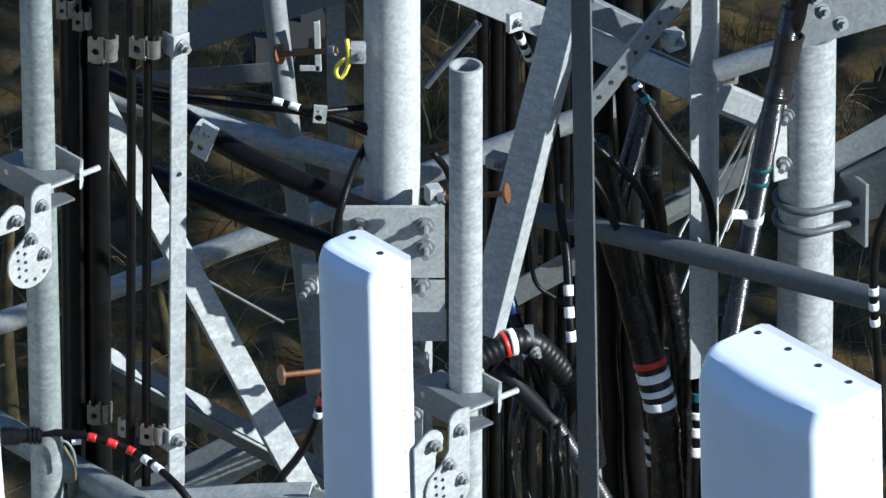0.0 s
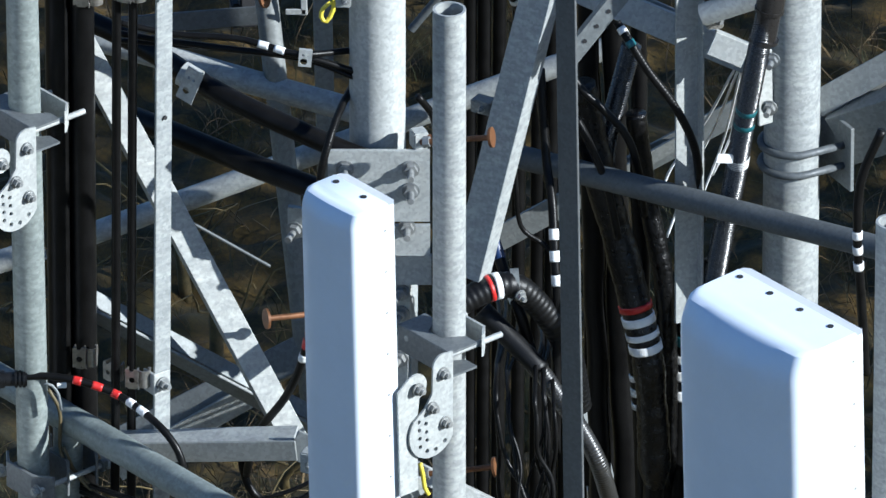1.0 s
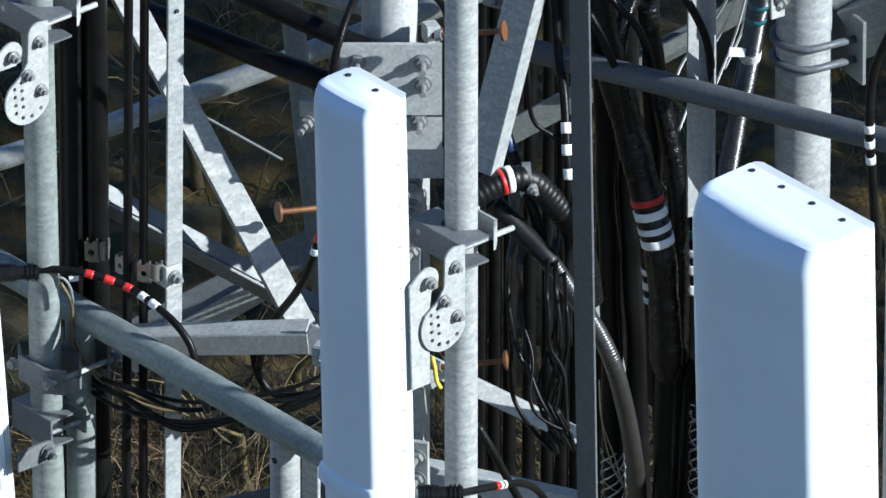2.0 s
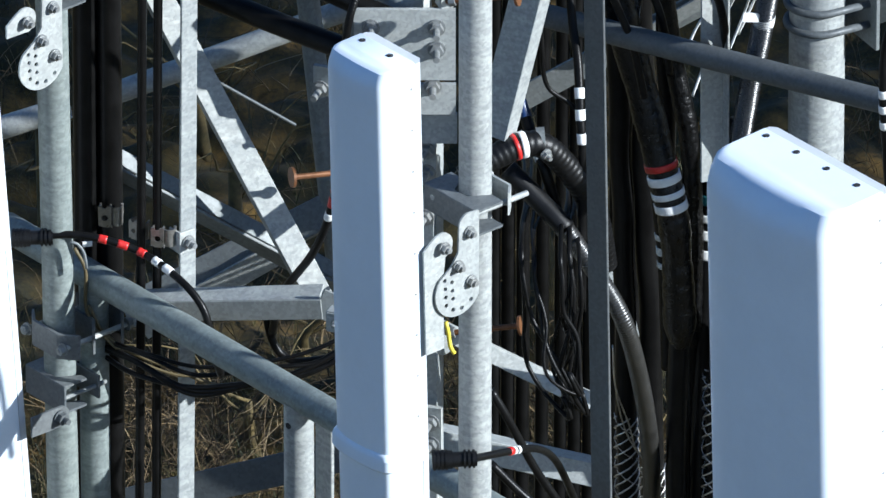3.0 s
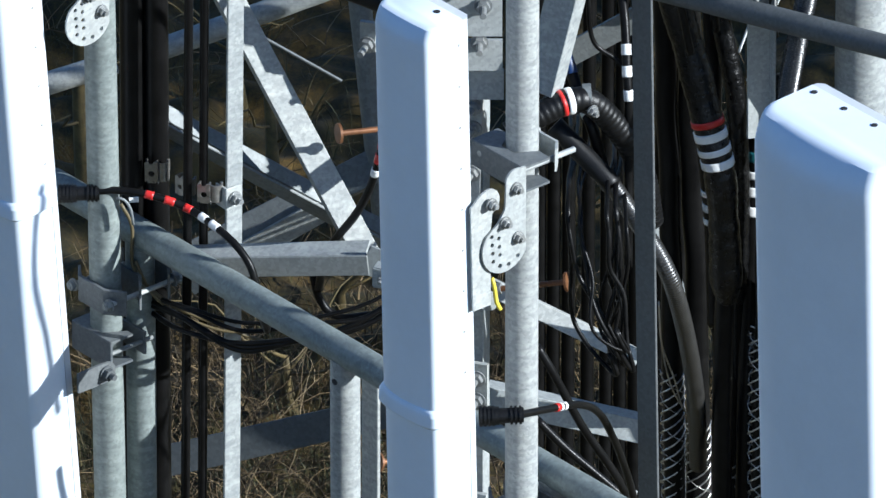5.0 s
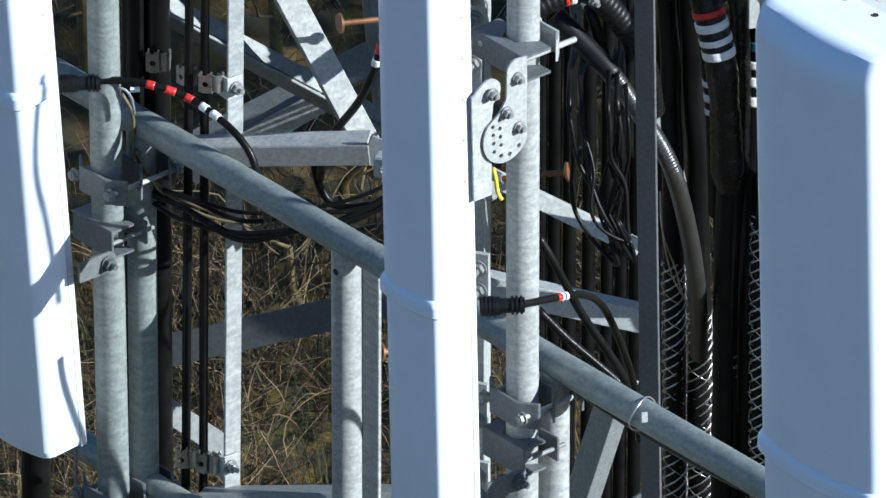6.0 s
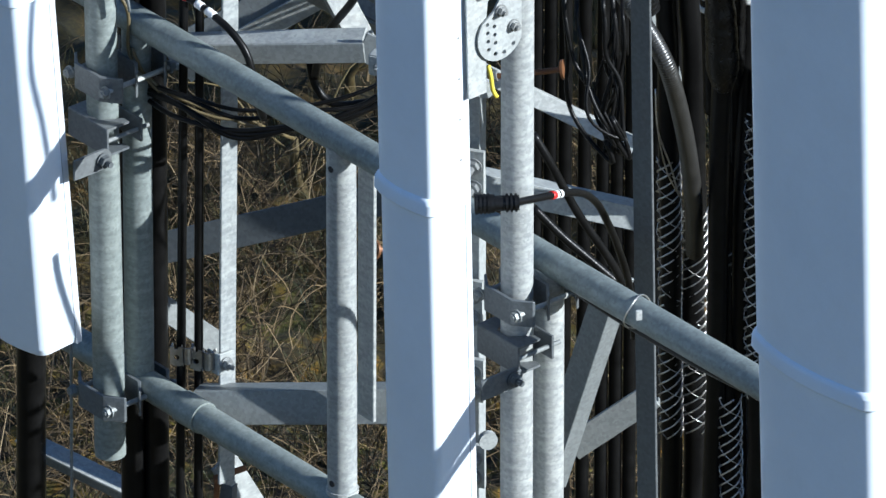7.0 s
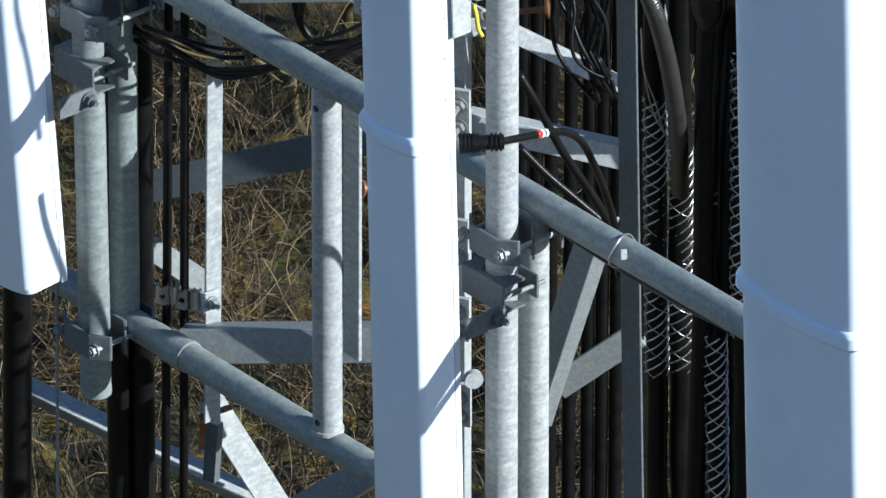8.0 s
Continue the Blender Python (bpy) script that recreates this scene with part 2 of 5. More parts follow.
def ground_sheet():
    m, n, l, b = nodes_of("leaf_litter_ground")
    vec = coords(n, l)
    big, fine = noise_tex(n, l, vec, 0.8, 6.0, 0.65), noise_tex(n, l, vec, 14.0, 6.0, 0.7)
    c1 = ramp(n, l, big, [(0.35, (0.060, 0.059, 0.023)), (0.6, (0.165, 0.130, 0.055))])
    c2 = ramp(n, l, fine, [(0.35, (0.35, 0.35, 0.3)), (0.7, (1.3, 1.25, 1.1))])
    l.new(mixc(n, l, 1.0, c1, c2, "MULTIPLY"), b.inputs["Base Color"])
    b.inputs["Roughness"].default_value = 0.95
    bumped(n, l, b, fine, 0.8, 0.05)
    bm = bmesh.new()
    side, cells = 4000.0, 40
    spots = [((k / cells * 2 - 1) * abs(k / cells * 2 - 1) ** 2) * side for k in range(cells + 1)]
    grid = [[bm.verts.new((x, y + 53, GROUND_Z + 0.15 * noise.noise(Vector((x * 0.2, y * 0.2, 0))))) for x in spots] for y in spots]
    for j, k in product(range(cells), repeat=2):
        bm.faces.new((grid[j][k], grid[j][k + 1], grid[j + 1][k + 1], grid[j + 1][k]))
    ob = part("ground", bm, m, None, "", True)
    return tagged(ob, "dark ground with dry leaf litter under the thicket", "ground", kind="structure")


ground_sheet()

# ---- the antenna frame: two rails, posts, antenna pipes ----
RAIL = Vector((0.098, 0.000, -0.946))
RAIL_DROP = Vector((0, 0, -0.765))
POSTS = (-1.174, -0.584, 0.0, 1.17)


def sector_frame():
    ob = thing("antenna_frame", "galvanised pipe frame with two rails and upright posts", "antenna frame")
    for name, lift in (("upper_rail", Vector()), ("lower_rail", RAIL_DROP)):
        pipe(name, RAIL + ALONG * -1.43 + lift, RAIL + ALONG * 1.5 + lift, 0.028, ZINC_OLD, ob)
    for s in POSTS:
        foot = RAIL_DROP * (1.0 if s < 0 else 1.35)
        pipe("post", RAIL + ALONG * s + Vector((0, 0, -0.012)), RAIL + ALONG * s + foot + Vector((0, 0, 0.022)), 0.0275, ZINC_OLD if s < -1 else ZINC, ob)
    # short drain holes where the posts meet the rails
    for s in (-0.584,):
        for drop in (-0.052, -0.715):
            side = (OUT * 0.97 + ALONG * 0.1).normalized()
            p = RAIL + ALONG * s + Vector((0, 0, drop)) + side * 0.0256
            part("drain_hole", hex_bm(p, side, 0.0065, 0.0024, None, 12), HOLE, ob)
    # sleeve where the lower arm is welded on
    at = RAIL + RAIL_DROP
    shade_round(part("sleeve", pipe_bm(at + ALONG * -1.045, at + ALONG * -0.985, 0.0315, 0.004, 32), ZINC_OLD, ob))
    # weld collars
    for s in POSTS[1:3]:
        for lift in (RAIL_DROP + Vector((0, 0, 0.027)),):
            p = RAIL + ALONG * s + lift
            part("weld", pipe_bm(p + Vector((0, 0, -0.004)), p + Vector((0, 0, 0.004)), 0.0305, 0.004, 24), ZINC_BRIGHT, ob)
    return ob


sector_frame()
PIPE_1 = RAIL + ALONG * POSTS[0] + OUT * 0.072
PIPE_2 = RAIL + ALONG * POSTS[2] + OUT * 0.076
PIPE_3 = RAIL + ALONG * POSTS[3] + OUT * 0.076


def mount_pipe(base, top, bottom, label, lean=0.0, material=ZINC):
    ob = pipe("mount_pipe", (base.x, base.y, bottom), (base.x + lean, base.y, top), 0.0295, material, None, 0.0045, 40)
    return tagged(ob, label, "pipe", "antenna mount pipes")


mount_pipe(PIPE_1, 0.342, -1.843, "galvanised antenna mount pipe with open lower end", -0.022, ZINC_OLD)
mount_pipe(PIPE_2, 0.392, -1.846, "galvanised antenna mount pipe with open top")
mount_pipe(PIPE_3, 0.445, -1.447, "galvanised antenna mount pipe beside the wide antenna")


# ---- panel antennas ----
def radome_bm(w, d, length, corner, seam):
    def ring(z, depth, grow=0.0, bulge=1.0):
        hw, dd = w / 2 + grow, depth + grow
        c = min(corner, dd * 0.9)
        right = arc(hw - c, dd - c, c, 0, 78, 8)
        left = arc(-hw + c, dd - c, c, 102, 180, 8)
        # the front bulges, most of all towards its outer third
        a, e, crown = right[-1], left[0], (-hw * 0.12, dd + w * 0.11 * bulge)
        front = [tuple((1 - s) ** 2 * a[i] + 2 * s * (1 - s) * crown[i] + s * s * e[i] for i in (0, 1)) for s in [k / 12 for k in range(1, 12)]]
        return [(x, y, z) for x, y in [(hw, 0.0)] + right + front + left + [(-hw, 0.0)]]

    bm = bmesh.new()
    rows = []
    # flat top, rounded edge, sloping shoulder, then the front
    big = min(1.0, d / 0.15)
    for z, back, bulge in ((0, 0.036, 0.25), (-0.002, 0.029, 0.28), (-0.006, 0.023, 0.32), (-0.012, 0.018, 0.4), (-0.028, 0.009, 0.55), (-0.044, 0.003, 0.7), (-0.056, 0.0008, 0.8), (-0.07, 0, 0.9), (-0.13, 0, 1.0)):
        rows.append(ring(z * big, d - back * big, -0.005 if z == 0 else -0.002 if z > -0.005 else 0.0, bulge))
    # a band laps over the lower shell, with a dark joint under it
    rows += [ring(-seam + 0.015, d), ring(-seam + 0.0135, d, 0.002), ring(-seam + 0.010, d, 0.0042), ring(-seam + 0.004, d, 0.0062), ring(-seam - 0.016, d, 0.0070), ring(-seam - 0.0195, d, 0.0055), ring(-seam - 0.021, d, 0.002),
             ring(-seam - 0.0215, d, -0.009), ring(-seam - 0.0255, d, -0.009), ring(-seam - 0.0265, d, -0.002), ring(-length + 0.02, d, -0.002), ring(-length + 0.006, d, -0.006), ring(-length, d, -0.015)]
    vs = [[bm.verts.new(p) for p in r] for r in rows]
    for g, h in zip(vs, vs[1:]):
        for k in range(len(g)):
            bm.faces.new((g[k], g[(k + 1) % len(g)], h[(k + 1) % len(g)], h[k]))
    bm.faces.new(vs[0])
    bm.faces.new(vs[-1][::-1])
    return bm


def rivet_mesh():
    bm = bmesh.new()
    pipe_bm((0, 0, 0), (0.0014, 0, 0), 0.003, 0, 10, bm)
    data = bpy.data.meshes.new("rivet")
    bm.to_mesh(data)
    bm.free()
    data.materials.append(ZINC_BRIGHT)
    return data


RIVET = rivet_mesh()


def panel_antenna(top, w, d, length, tilt, corner, seam, label, screws):
    ob = thing("panel_antenna", label, "antenna", "panel antennas")
    ob.matrix_world = basis(top, ALONG, OUT, UP) @ pose(0, 0, 0, -tilt, 0, 0)
    shade_round(part("radome", radome_bm(w, d, length, corner, seam), RADOME, ob), 21)
    bm = bmesh.new()
    prism = [(-w / 2 + 0.001, -0.001), (w / 2 - 0.001, -0.001), (w / 2 - 0.001, -0.013), (w / 2 - 0.012, -0.022), (-w / 2 + 0.012, -0.022), (-w / 2 + 0.001, -0.013)]
    g = [bm.verts.new((x, y, -0.004)) for x, y in prism]
    h = [bm.verts.new((x, y, -length + 0.004)) for x, y in prism]
    for k in range(len(g)):
        bm.faces.new((g[k], g[(k + 1) % len(g)], h[(k + 1) % len(g)], h[k]))
    bm.faces.new(g)
    bm.faces.new(h[::-1])
    part("back_tray", bm, TRAY, ob, "pale grey metal back tray")
    z = -0.05
    while z > -length + 0.03:
        r = new("rivet", RIVET)
        r.parent, r.location = ob, (w / 2 - (0.0005 if z > -seam else 0.0045), 0.009, z)
        z -= 0.083
    for k in range(screws):
        x = -w / 2 + w * (k + 0.35) / screws
        part("screw", pipe_bm((x, 0.016, -0.001), (x, 0.016, 0.0012), 0.006, 0, 12), HOLE, ob, "dark screw head")
    return ob


# tops of the back edges
TOP_2 = Vector((-0.115, -0.160, 0.093))
TOP_3 = Vector((0.633, -1.120, 0.388))
TOP_1 = Vector((-0.928, 0.750, 0.013))
panel_antenna(TOP_2, 0.150, 0.084, 1.60, 1.4, 0.019, 0.785, "narrow white panel antenna on a galvanised pipe", 2)
panel_antenna(TOP_3, 0.310, 0.145, 1.78, 1.9, 0.030, 0.865, "wide white panel antenna with rounded front edges", 4)
panel_antenna(TOP_1, 0.196, 0.086, 1.575, 4.2, 0.024, 0.786, "white panel antenna with riveted back edge", 2)


# ---- tilt brackets between antennas and pipes ----
def local(base, z):
    return basis(Vector((base.x, base.y, z)), OUT, ALONG, UP)


def box_bm(m, x, y, z, bm=None, bevel=0.001):
    """A box between two limits on each axis of m."""
    bm = bm or bmesh.new()
    size = (x[1] - x[0], y[1] - y[0], z[1] - z[0])
    at = Matrix.Translation(((x[0] + x[1]) / 2, (y[0] + y[1]) / 2, (z[0] + z[1]) / 2))
    made = bmesh.ops.create_cube(bm, size=1.0, matrix=m @ at @ Matrix.Diagonal((*size, 1)))["verts"]
    if bevel:
        bmesh.ops.bevel(bm, geom=list({e for v in made for e in v.link_edges}), offset=bevel, segments=1, affect="EDGES")
    return bm


def bracket_channel(ob, m, half, web, depth, high):
    """A folded channel across the pipe: a web facing outwards and two flanges notched round the pipe."""
    back = web - depth
    flange = [(web, -half), (web, half), (back, half), (back, 0.041), (0.0335, 0.017), (0.0335, -0.017), (back, -0.041), (back, -half)]
    part("top_flange", plate_bm(flange, [], 0.0045, m), BRACKET, ob)
    part("bottom_flange", plate_bm(flange, [], 0.0045, m @ Matrix.Translation((0, 0, 0.0045 - high))), BRACKET, ob)
    part("web", box_bm(m, (web - 0.0045, web + 0.001), (-half, half), (0.001 - high, -0.001)), BRACKET, ob)


def upper_bracket(base, z, reach, drop=0.26, group="tilt brackets"):
    """Channel on the pipe, hanging adjuster plate with a scale of holes, and the ear on the antenna."""
    ob = thing("tilt_bracket", "galvanised tilt bracket with perforated adjuster plate", "bracket", group)
    m = local(base, z)
    bracket_channel(ob, m, 0.071, 0.058, 0.062, 0.052)
    reach -= 0.03
    # adjuster plate: distances out from the pipe and up, facing along the rail
    pm = basis(m @ Vector((0.028, 0.074, 0.008)), -OUT, UP, ALONG)
    disc = [(0.026, -0.005), (0.026, -0.172)] + arc(0.074, -0.148, 0.053, -150, 35, 16) + [(0.090, -0.098), (0.074, -0.075), (0.072, -0.03)] + arc(0.050, -0.024, 0.022, 10, 90, 5)
    holes = [(0.045, -0.178, 0.0045), (0.066, -0.188, 0.0045), (0.086, -0.185, 0.0045)] + [(0.090 + 0.016 * (k % 2) - k * 0.0006, -0.112 - k * 0.0085, 0.0042) for k in range(8)]
    part("adjuster_plate", plate_bm([(-x, y) for x, y in disc], [(-x, y, r) for x, y, r in holes], 0.004, pm), ZINC_BRIGHT, ob, "perforated galvanised adjuster plate")
    ear = arc(0.108, -0.052, 0.026, 60, 250, 10) + ([(0.104, -0.12), (0.102, -drop), (reach - 0.012, -drop)] if drop > 0.1 else [(reach + 0.02, -drop)]) + [(reach + 0.02 if drop < 0.1 else reach - 0.006, -0.05), (0.130, -0.035)]
    em = pm @ Matrix.Translation((0, 0, -0.006))
    part("ear_plate", plate_bm([(-x, y) for x, y in ear], [], 0.004, em), ZINC_BRIGHT, ob)
    for o, zz in ((0.050, -0.040), (0.076, -0.100), (0.046, -0.140), (0.108, -0.052)):
        bolt(ob, pm @ Vector((-o, zz, 0.001)), ALONG, 0.0075, 0.006)
    # saddle behind the pipe and the two rods through it
    for a in (-0.048, 0.048):
        rod = pipe_bm(m @ Vector((-0.080, a, -0.020)), m @ Vector((0.06, a, -0.020)), 0.0055, 0, 12)
        part("threaded_rod", rod, ZINC, ob)
    saddle = [(-0.062, 0.010), (-0.040, -0.012), (0.040, -0.012), (0.062, 0.010), (0.062, 0.015), (0.038, -0.007), (-0.038, -0.007), (-0.062, 0.015)]
    c = m @ Vector((-0.038, 0, 0.004))
    part("saddle", prism_bm(saddle, c, c - UP * 0.044, OUT), ZINC_BRIGHT, ob)
    return ob


def lower_bracket(base, z, reach):
    """Channel on the pipe and the pinned ear plate that carries the antenna's foot."""
    ob = thing("hinge_bracket", "dull galvanised lower hinge bracket on the mount pipe", "bracket", "hinge brackets")
    m = local(base, z)
    bracket_channel(ob, m, 0.057, 0.045, 0.052, 0.058)
    em = basis(m @ Vector((0, 0.060, -0.057)), -OUT, UP, (-OUT).cross(UP))
    ear = arc(-0.058, 0.0, 0.021, -80, 80, 8) + [(-0.085, 0.021), (-reach, 0.020), (-reach, -0.020), (-0.085, -0.021)]
    part("ear_plate", plate_bm(ear, [], 0.005, em), BRACKET, ob)
    bolt(ob, em @ Vector((-0.060, 0, 0.001)), ALONG, 0.0095, 0.012, True, ZINC_DARK)
    # a backing plate behind the pipe, drawn up by two rods
    for a in (-0.048, 0.048):
        part("threaded_rod", pipe_bm(m @ Vector((-0.060, a, -0.030)), m @ Vector((0.042, a, -0.030)), 0.0045, 0, 12), ZINC_DULL, ob)
    part("saddle", box_bm(m, (-0.040, -0.034), (-0.057, 0.057), (-0.054, -0.006)), BRACKET, ob)
    return ob


upper_bracket(PIPE_2, -0.246, 0.185)
upper_bracket(PIPE_1, -0.270, 0.16, 0.075)
lower_bracket(PIPE_2, -1.057, 0.132)
lower_bracket(PIPE_1, -1.112, 0.125)


def cross_clamp(base, z, label="galvanised clamp joining mount pipe and frame post"):
    """Shaped plates before, between and behind two parallel pipes, drawn together by rods."""
    ob = thing("pipe_clamp", label, "clamp", "pipe clamps")
    m = local(base, z)
    vee = [(-0.068, 0.010), (-0.036, -0.016), (0.036, -0.016), (0.068, 0.010), (0.068, 0.016), (0.034, -0.010), (-0.034, -0.010), (-0.068, 0.016)]
    for o, s in ((0.030, -1), (-0.030, 1), (-0.098, 1)):
        c = m @ Vector((o, 0, 0.026))
        part("clamp_plate", prism_bm([(x, y * s) for x, y in vee], c, c - UP * 0.052, OUT, None, 0.001), BRACKET, ob)
    for a in (-0.052, 0.052):
        part("threaded_rod", pipe_bm(m @ Vector((-0.118, a, 0)), m @ Vector((0.056, a, 0)), 0.005, 0, 12), ZINC, ob)
        for o, s in ((0.042, 1), (-0.106, -1)):
            bolt(ob, m @ Vector((o, a, 0)), OUT * s, 0.0078, 0.003, True, ZINC_DULL)
    return ob


cross_clamp(PIPE_2, -0.994)
cross_clamp(PIPE_1, -1.036)
cross_clamp(PIPE_1, -1.714)
cross_clamp(PIPE_3, -1.101)

# ---- the lattice tower behind ----
TOWER = thing("lattice_tower", "galvanised steel lattice tower with pipe legs and angle braces", "tower")


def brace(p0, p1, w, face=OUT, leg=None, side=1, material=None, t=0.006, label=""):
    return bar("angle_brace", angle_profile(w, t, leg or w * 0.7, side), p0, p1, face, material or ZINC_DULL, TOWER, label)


# legs
pipe("leg", (-0.093, 0.970, -0.428), (-0.093, 0.970, 0.797), 0.0515, ZINC_PALE, TOWER, 0.006, 48)
pipe("leg", (0.663, 0.95, GROUND_Z), (0.665, 0.950, -0.061), 0.0515, ZINC, TOWER, 0.006, 48)
pipe("leg", (-0.325, 1.380, -0.072), (-0.204, 1.180, -1.211), 0.0215, ZINC_DULL, TOWER, 0.004, 32)
bar("leg_angle", angle_profile(0.075, 0.008, 0.04), (-0.067, 0.950, -0.621), (-0.065, 0.95, GROUND_Z), (-0.3, -0.95, 0), ZINC_BRIGHT, TOWER)


def splice(p, w, h, face=FRONT, bolts=()):
    """A bolted plate; its upper middle at p."""
    x = Vector(face).cross(UP) * -1
    m = basis(Vector(p), x, UP, Vector(face))
    ob = part("splice_plate", plate_bm([(-w / 2, 0), (w / 2, 0), (w / 2, -h), (-w / 2, -h)], [], 0.010, m), ZINC_BRIGHT, TOWER)
    for a, b in bolts:
        bolt(ob, m @ Vector((a, b, 0.001)), face, 0.0105, 0.030)
    return ob


splice((-0.090, 0.875, -0.380), 0.186, 0.145, FRONT, ((0.058, -0.035), (0.058, -0.080), (-0.062, -0.035)))
splice((-0.074, 0.882, -0.538), 0.155, 0.062, FRONT, ((0.035, -0.002),))
splice((-0.053, 0.900, -0.610), 0.118, 0.060)

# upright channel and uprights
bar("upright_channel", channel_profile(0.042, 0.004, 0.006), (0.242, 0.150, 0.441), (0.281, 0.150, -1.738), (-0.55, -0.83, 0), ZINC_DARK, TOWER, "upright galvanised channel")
bar("upright_angle", [(-0.024, 0), (-0.024, -0.006), (0.024, -0.006), (0.024, 0.020), (0.019, 0.020), (0.019, 0)], (0.473, 0.945, 0.047), (0.477, 0.945, -0.771), (0.36, -0.93, 0), ZINC_BRIGHT, TOWER, "upright galvanised angle with a narrow lip")
bar("upright_bar", flat_profile(0.036, 0.006), (-0.476, 0.860, 0.100), (-0.502, 0.860, -1.914), (0.6, -0.8, 0), ZINC, TOWER, "upright galvanised flat bar with holes")
bar("upright_bar", flat_profile(0.046, 0.008), (-0.240, 0.720, -1.153), (-0.242, 0.720, -1.693), OUT, ZINC, TOWER)
for v in (310, 765, 1220):
    p = Vector((-0.480, 0.859, -0.302))
    p = p.lerp(Vector((-0.502, 0.859, -1.379)), (v - 310) / 910)
    part("bolt_hole", hex_bm(p, (0.6, -0.8, 0), 0.0042, 0.0025, None, 12), HOLE, TOWER)

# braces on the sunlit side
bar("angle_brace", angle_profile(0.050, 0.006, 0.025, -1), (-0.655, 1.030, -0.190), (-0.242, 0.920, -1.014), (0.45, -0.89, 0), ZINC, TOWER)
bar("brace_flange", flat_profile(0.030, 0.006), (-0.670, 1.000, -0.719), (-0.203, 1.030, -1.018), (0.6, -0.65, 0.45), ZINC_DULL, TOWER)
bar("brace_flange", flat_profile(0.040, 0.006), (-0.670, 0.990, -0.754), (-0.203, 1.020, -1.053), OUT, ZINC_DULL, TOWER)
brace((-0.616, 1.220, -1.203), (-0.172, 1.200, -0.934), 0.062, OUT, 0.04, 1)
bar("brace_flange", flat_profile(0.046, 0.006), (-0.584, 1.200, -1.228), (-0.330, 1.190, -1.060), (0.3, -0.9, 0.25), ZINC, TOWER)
# one angle, shaded by colour: bright zinc on the lit top, dull on the web
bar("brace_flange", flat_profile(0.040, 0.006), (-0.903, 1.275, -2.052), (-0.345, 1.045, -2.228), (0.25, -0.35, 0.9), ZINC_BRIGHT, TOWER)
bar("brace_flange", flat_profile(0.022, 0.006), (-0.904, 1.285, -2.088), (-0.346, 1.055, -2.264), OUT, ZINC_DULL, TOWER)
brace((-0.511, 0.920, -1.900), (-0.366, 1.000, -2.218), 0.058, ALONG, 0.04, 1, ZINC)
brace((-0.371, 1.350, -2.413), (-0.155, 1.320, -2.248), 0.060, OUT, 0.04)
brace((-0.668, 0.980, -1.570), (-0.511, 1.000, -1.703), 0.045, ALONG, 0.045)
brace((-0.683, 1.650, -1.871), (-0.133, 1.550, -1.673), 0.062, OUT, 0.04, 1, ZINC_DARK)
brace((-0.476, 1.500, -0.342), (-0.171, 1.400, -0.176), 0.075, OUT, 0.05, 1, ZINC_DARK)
# round cross members
pipe("cross_pipe", (-0.670, 1.450, -0.875), (0.164, 1.450, -0.532), 0.0215, ZINC, TOWER)
pipe("cross_pipe", (0.164, 1.450, -0.532), (0.374, 1.450, -0.449), 0.0215, ZINC, TOWER)
pipe("cross_pipe", (-0.633, 1.420, -0.427), (-0.121, 1.250, -0.498), 0.0235, ZINC, TOWER)
pipe("cross_pipe", (-0.889, 1.350, -0.896), (-0.720, 1.350, -0.836), 0.022, ZINC, TOWER)
# shade on this pipe is put into its darker zinc
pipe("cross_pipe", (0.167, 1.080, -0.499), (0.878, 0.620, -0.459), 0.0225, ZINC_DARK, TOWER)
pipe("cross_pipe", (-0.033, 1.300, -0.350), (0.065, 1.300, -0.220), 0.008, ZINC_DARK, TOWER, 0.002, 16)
# top beam and hanging angle
brace((-0.025, 1.075, -0.007), (0.584, 0.995, -0.255), 0.052, ALONG, 0.05, 1, ZINC_BRIGHT)
brace((0.220, 0.938, 0.020), (0.0660, 0.840, -0.622), 0.062, (-0.50, -0.866, 0), 0.044, 1, ZINC)
bar("perforated_strut", channel_profile(0.034, 0.004, 0.02), (0.251, 0.860, -0.192), (0.452, 0.900, 0.070), (0.05, -0.998, 0), ZINC_DULL, TOWER, "perforated galvanised strut")
way = (Vector((0.452, 0.900, 0.070)) - Vector((0.251, 0.860, -0.192))).normalized()
face = (Vector((0.05, -0.998, 0)) - way * way.dot(Vector((0.05, -0.998, 0)))).normalized()
for k in range(9):
    p = Vector((0.251, 0.860, -0.192)).lerp(Vector((0.452, 0.900, 0.070)), 0.06 + 0.108 * k)
    part("bolt_hole", hex_bm(p - face * 0.001, face, 0.0042, 0.0022, None, 12), HOLE, TOWER)
brace((0.113, 1.750, -1.041), (0.595, 1.700, -0.720), 0.050, FRONT, 0.05)
brace((0.294, 1.700, -0.909), (0.484, 1.700, -0.788), 0.035, ALONG, 0.03)
brace((0.316, 1.050, -0.148), (0.503, 1.050, -0.241), 0.060, ALONG, 0.03)
brace((0.516, 0.905, -0.172), (0.578, 0.900, -0.198), 0.046, (0.5, -0.85, 0), 0.03, 1, ZINC_BRIGHT)
pipe("cross_pipe", (0.500, 0.910, -0.116), (0.617, 0.890, -0.063), 0.021, ZINC_BRIGHT, TOWER)
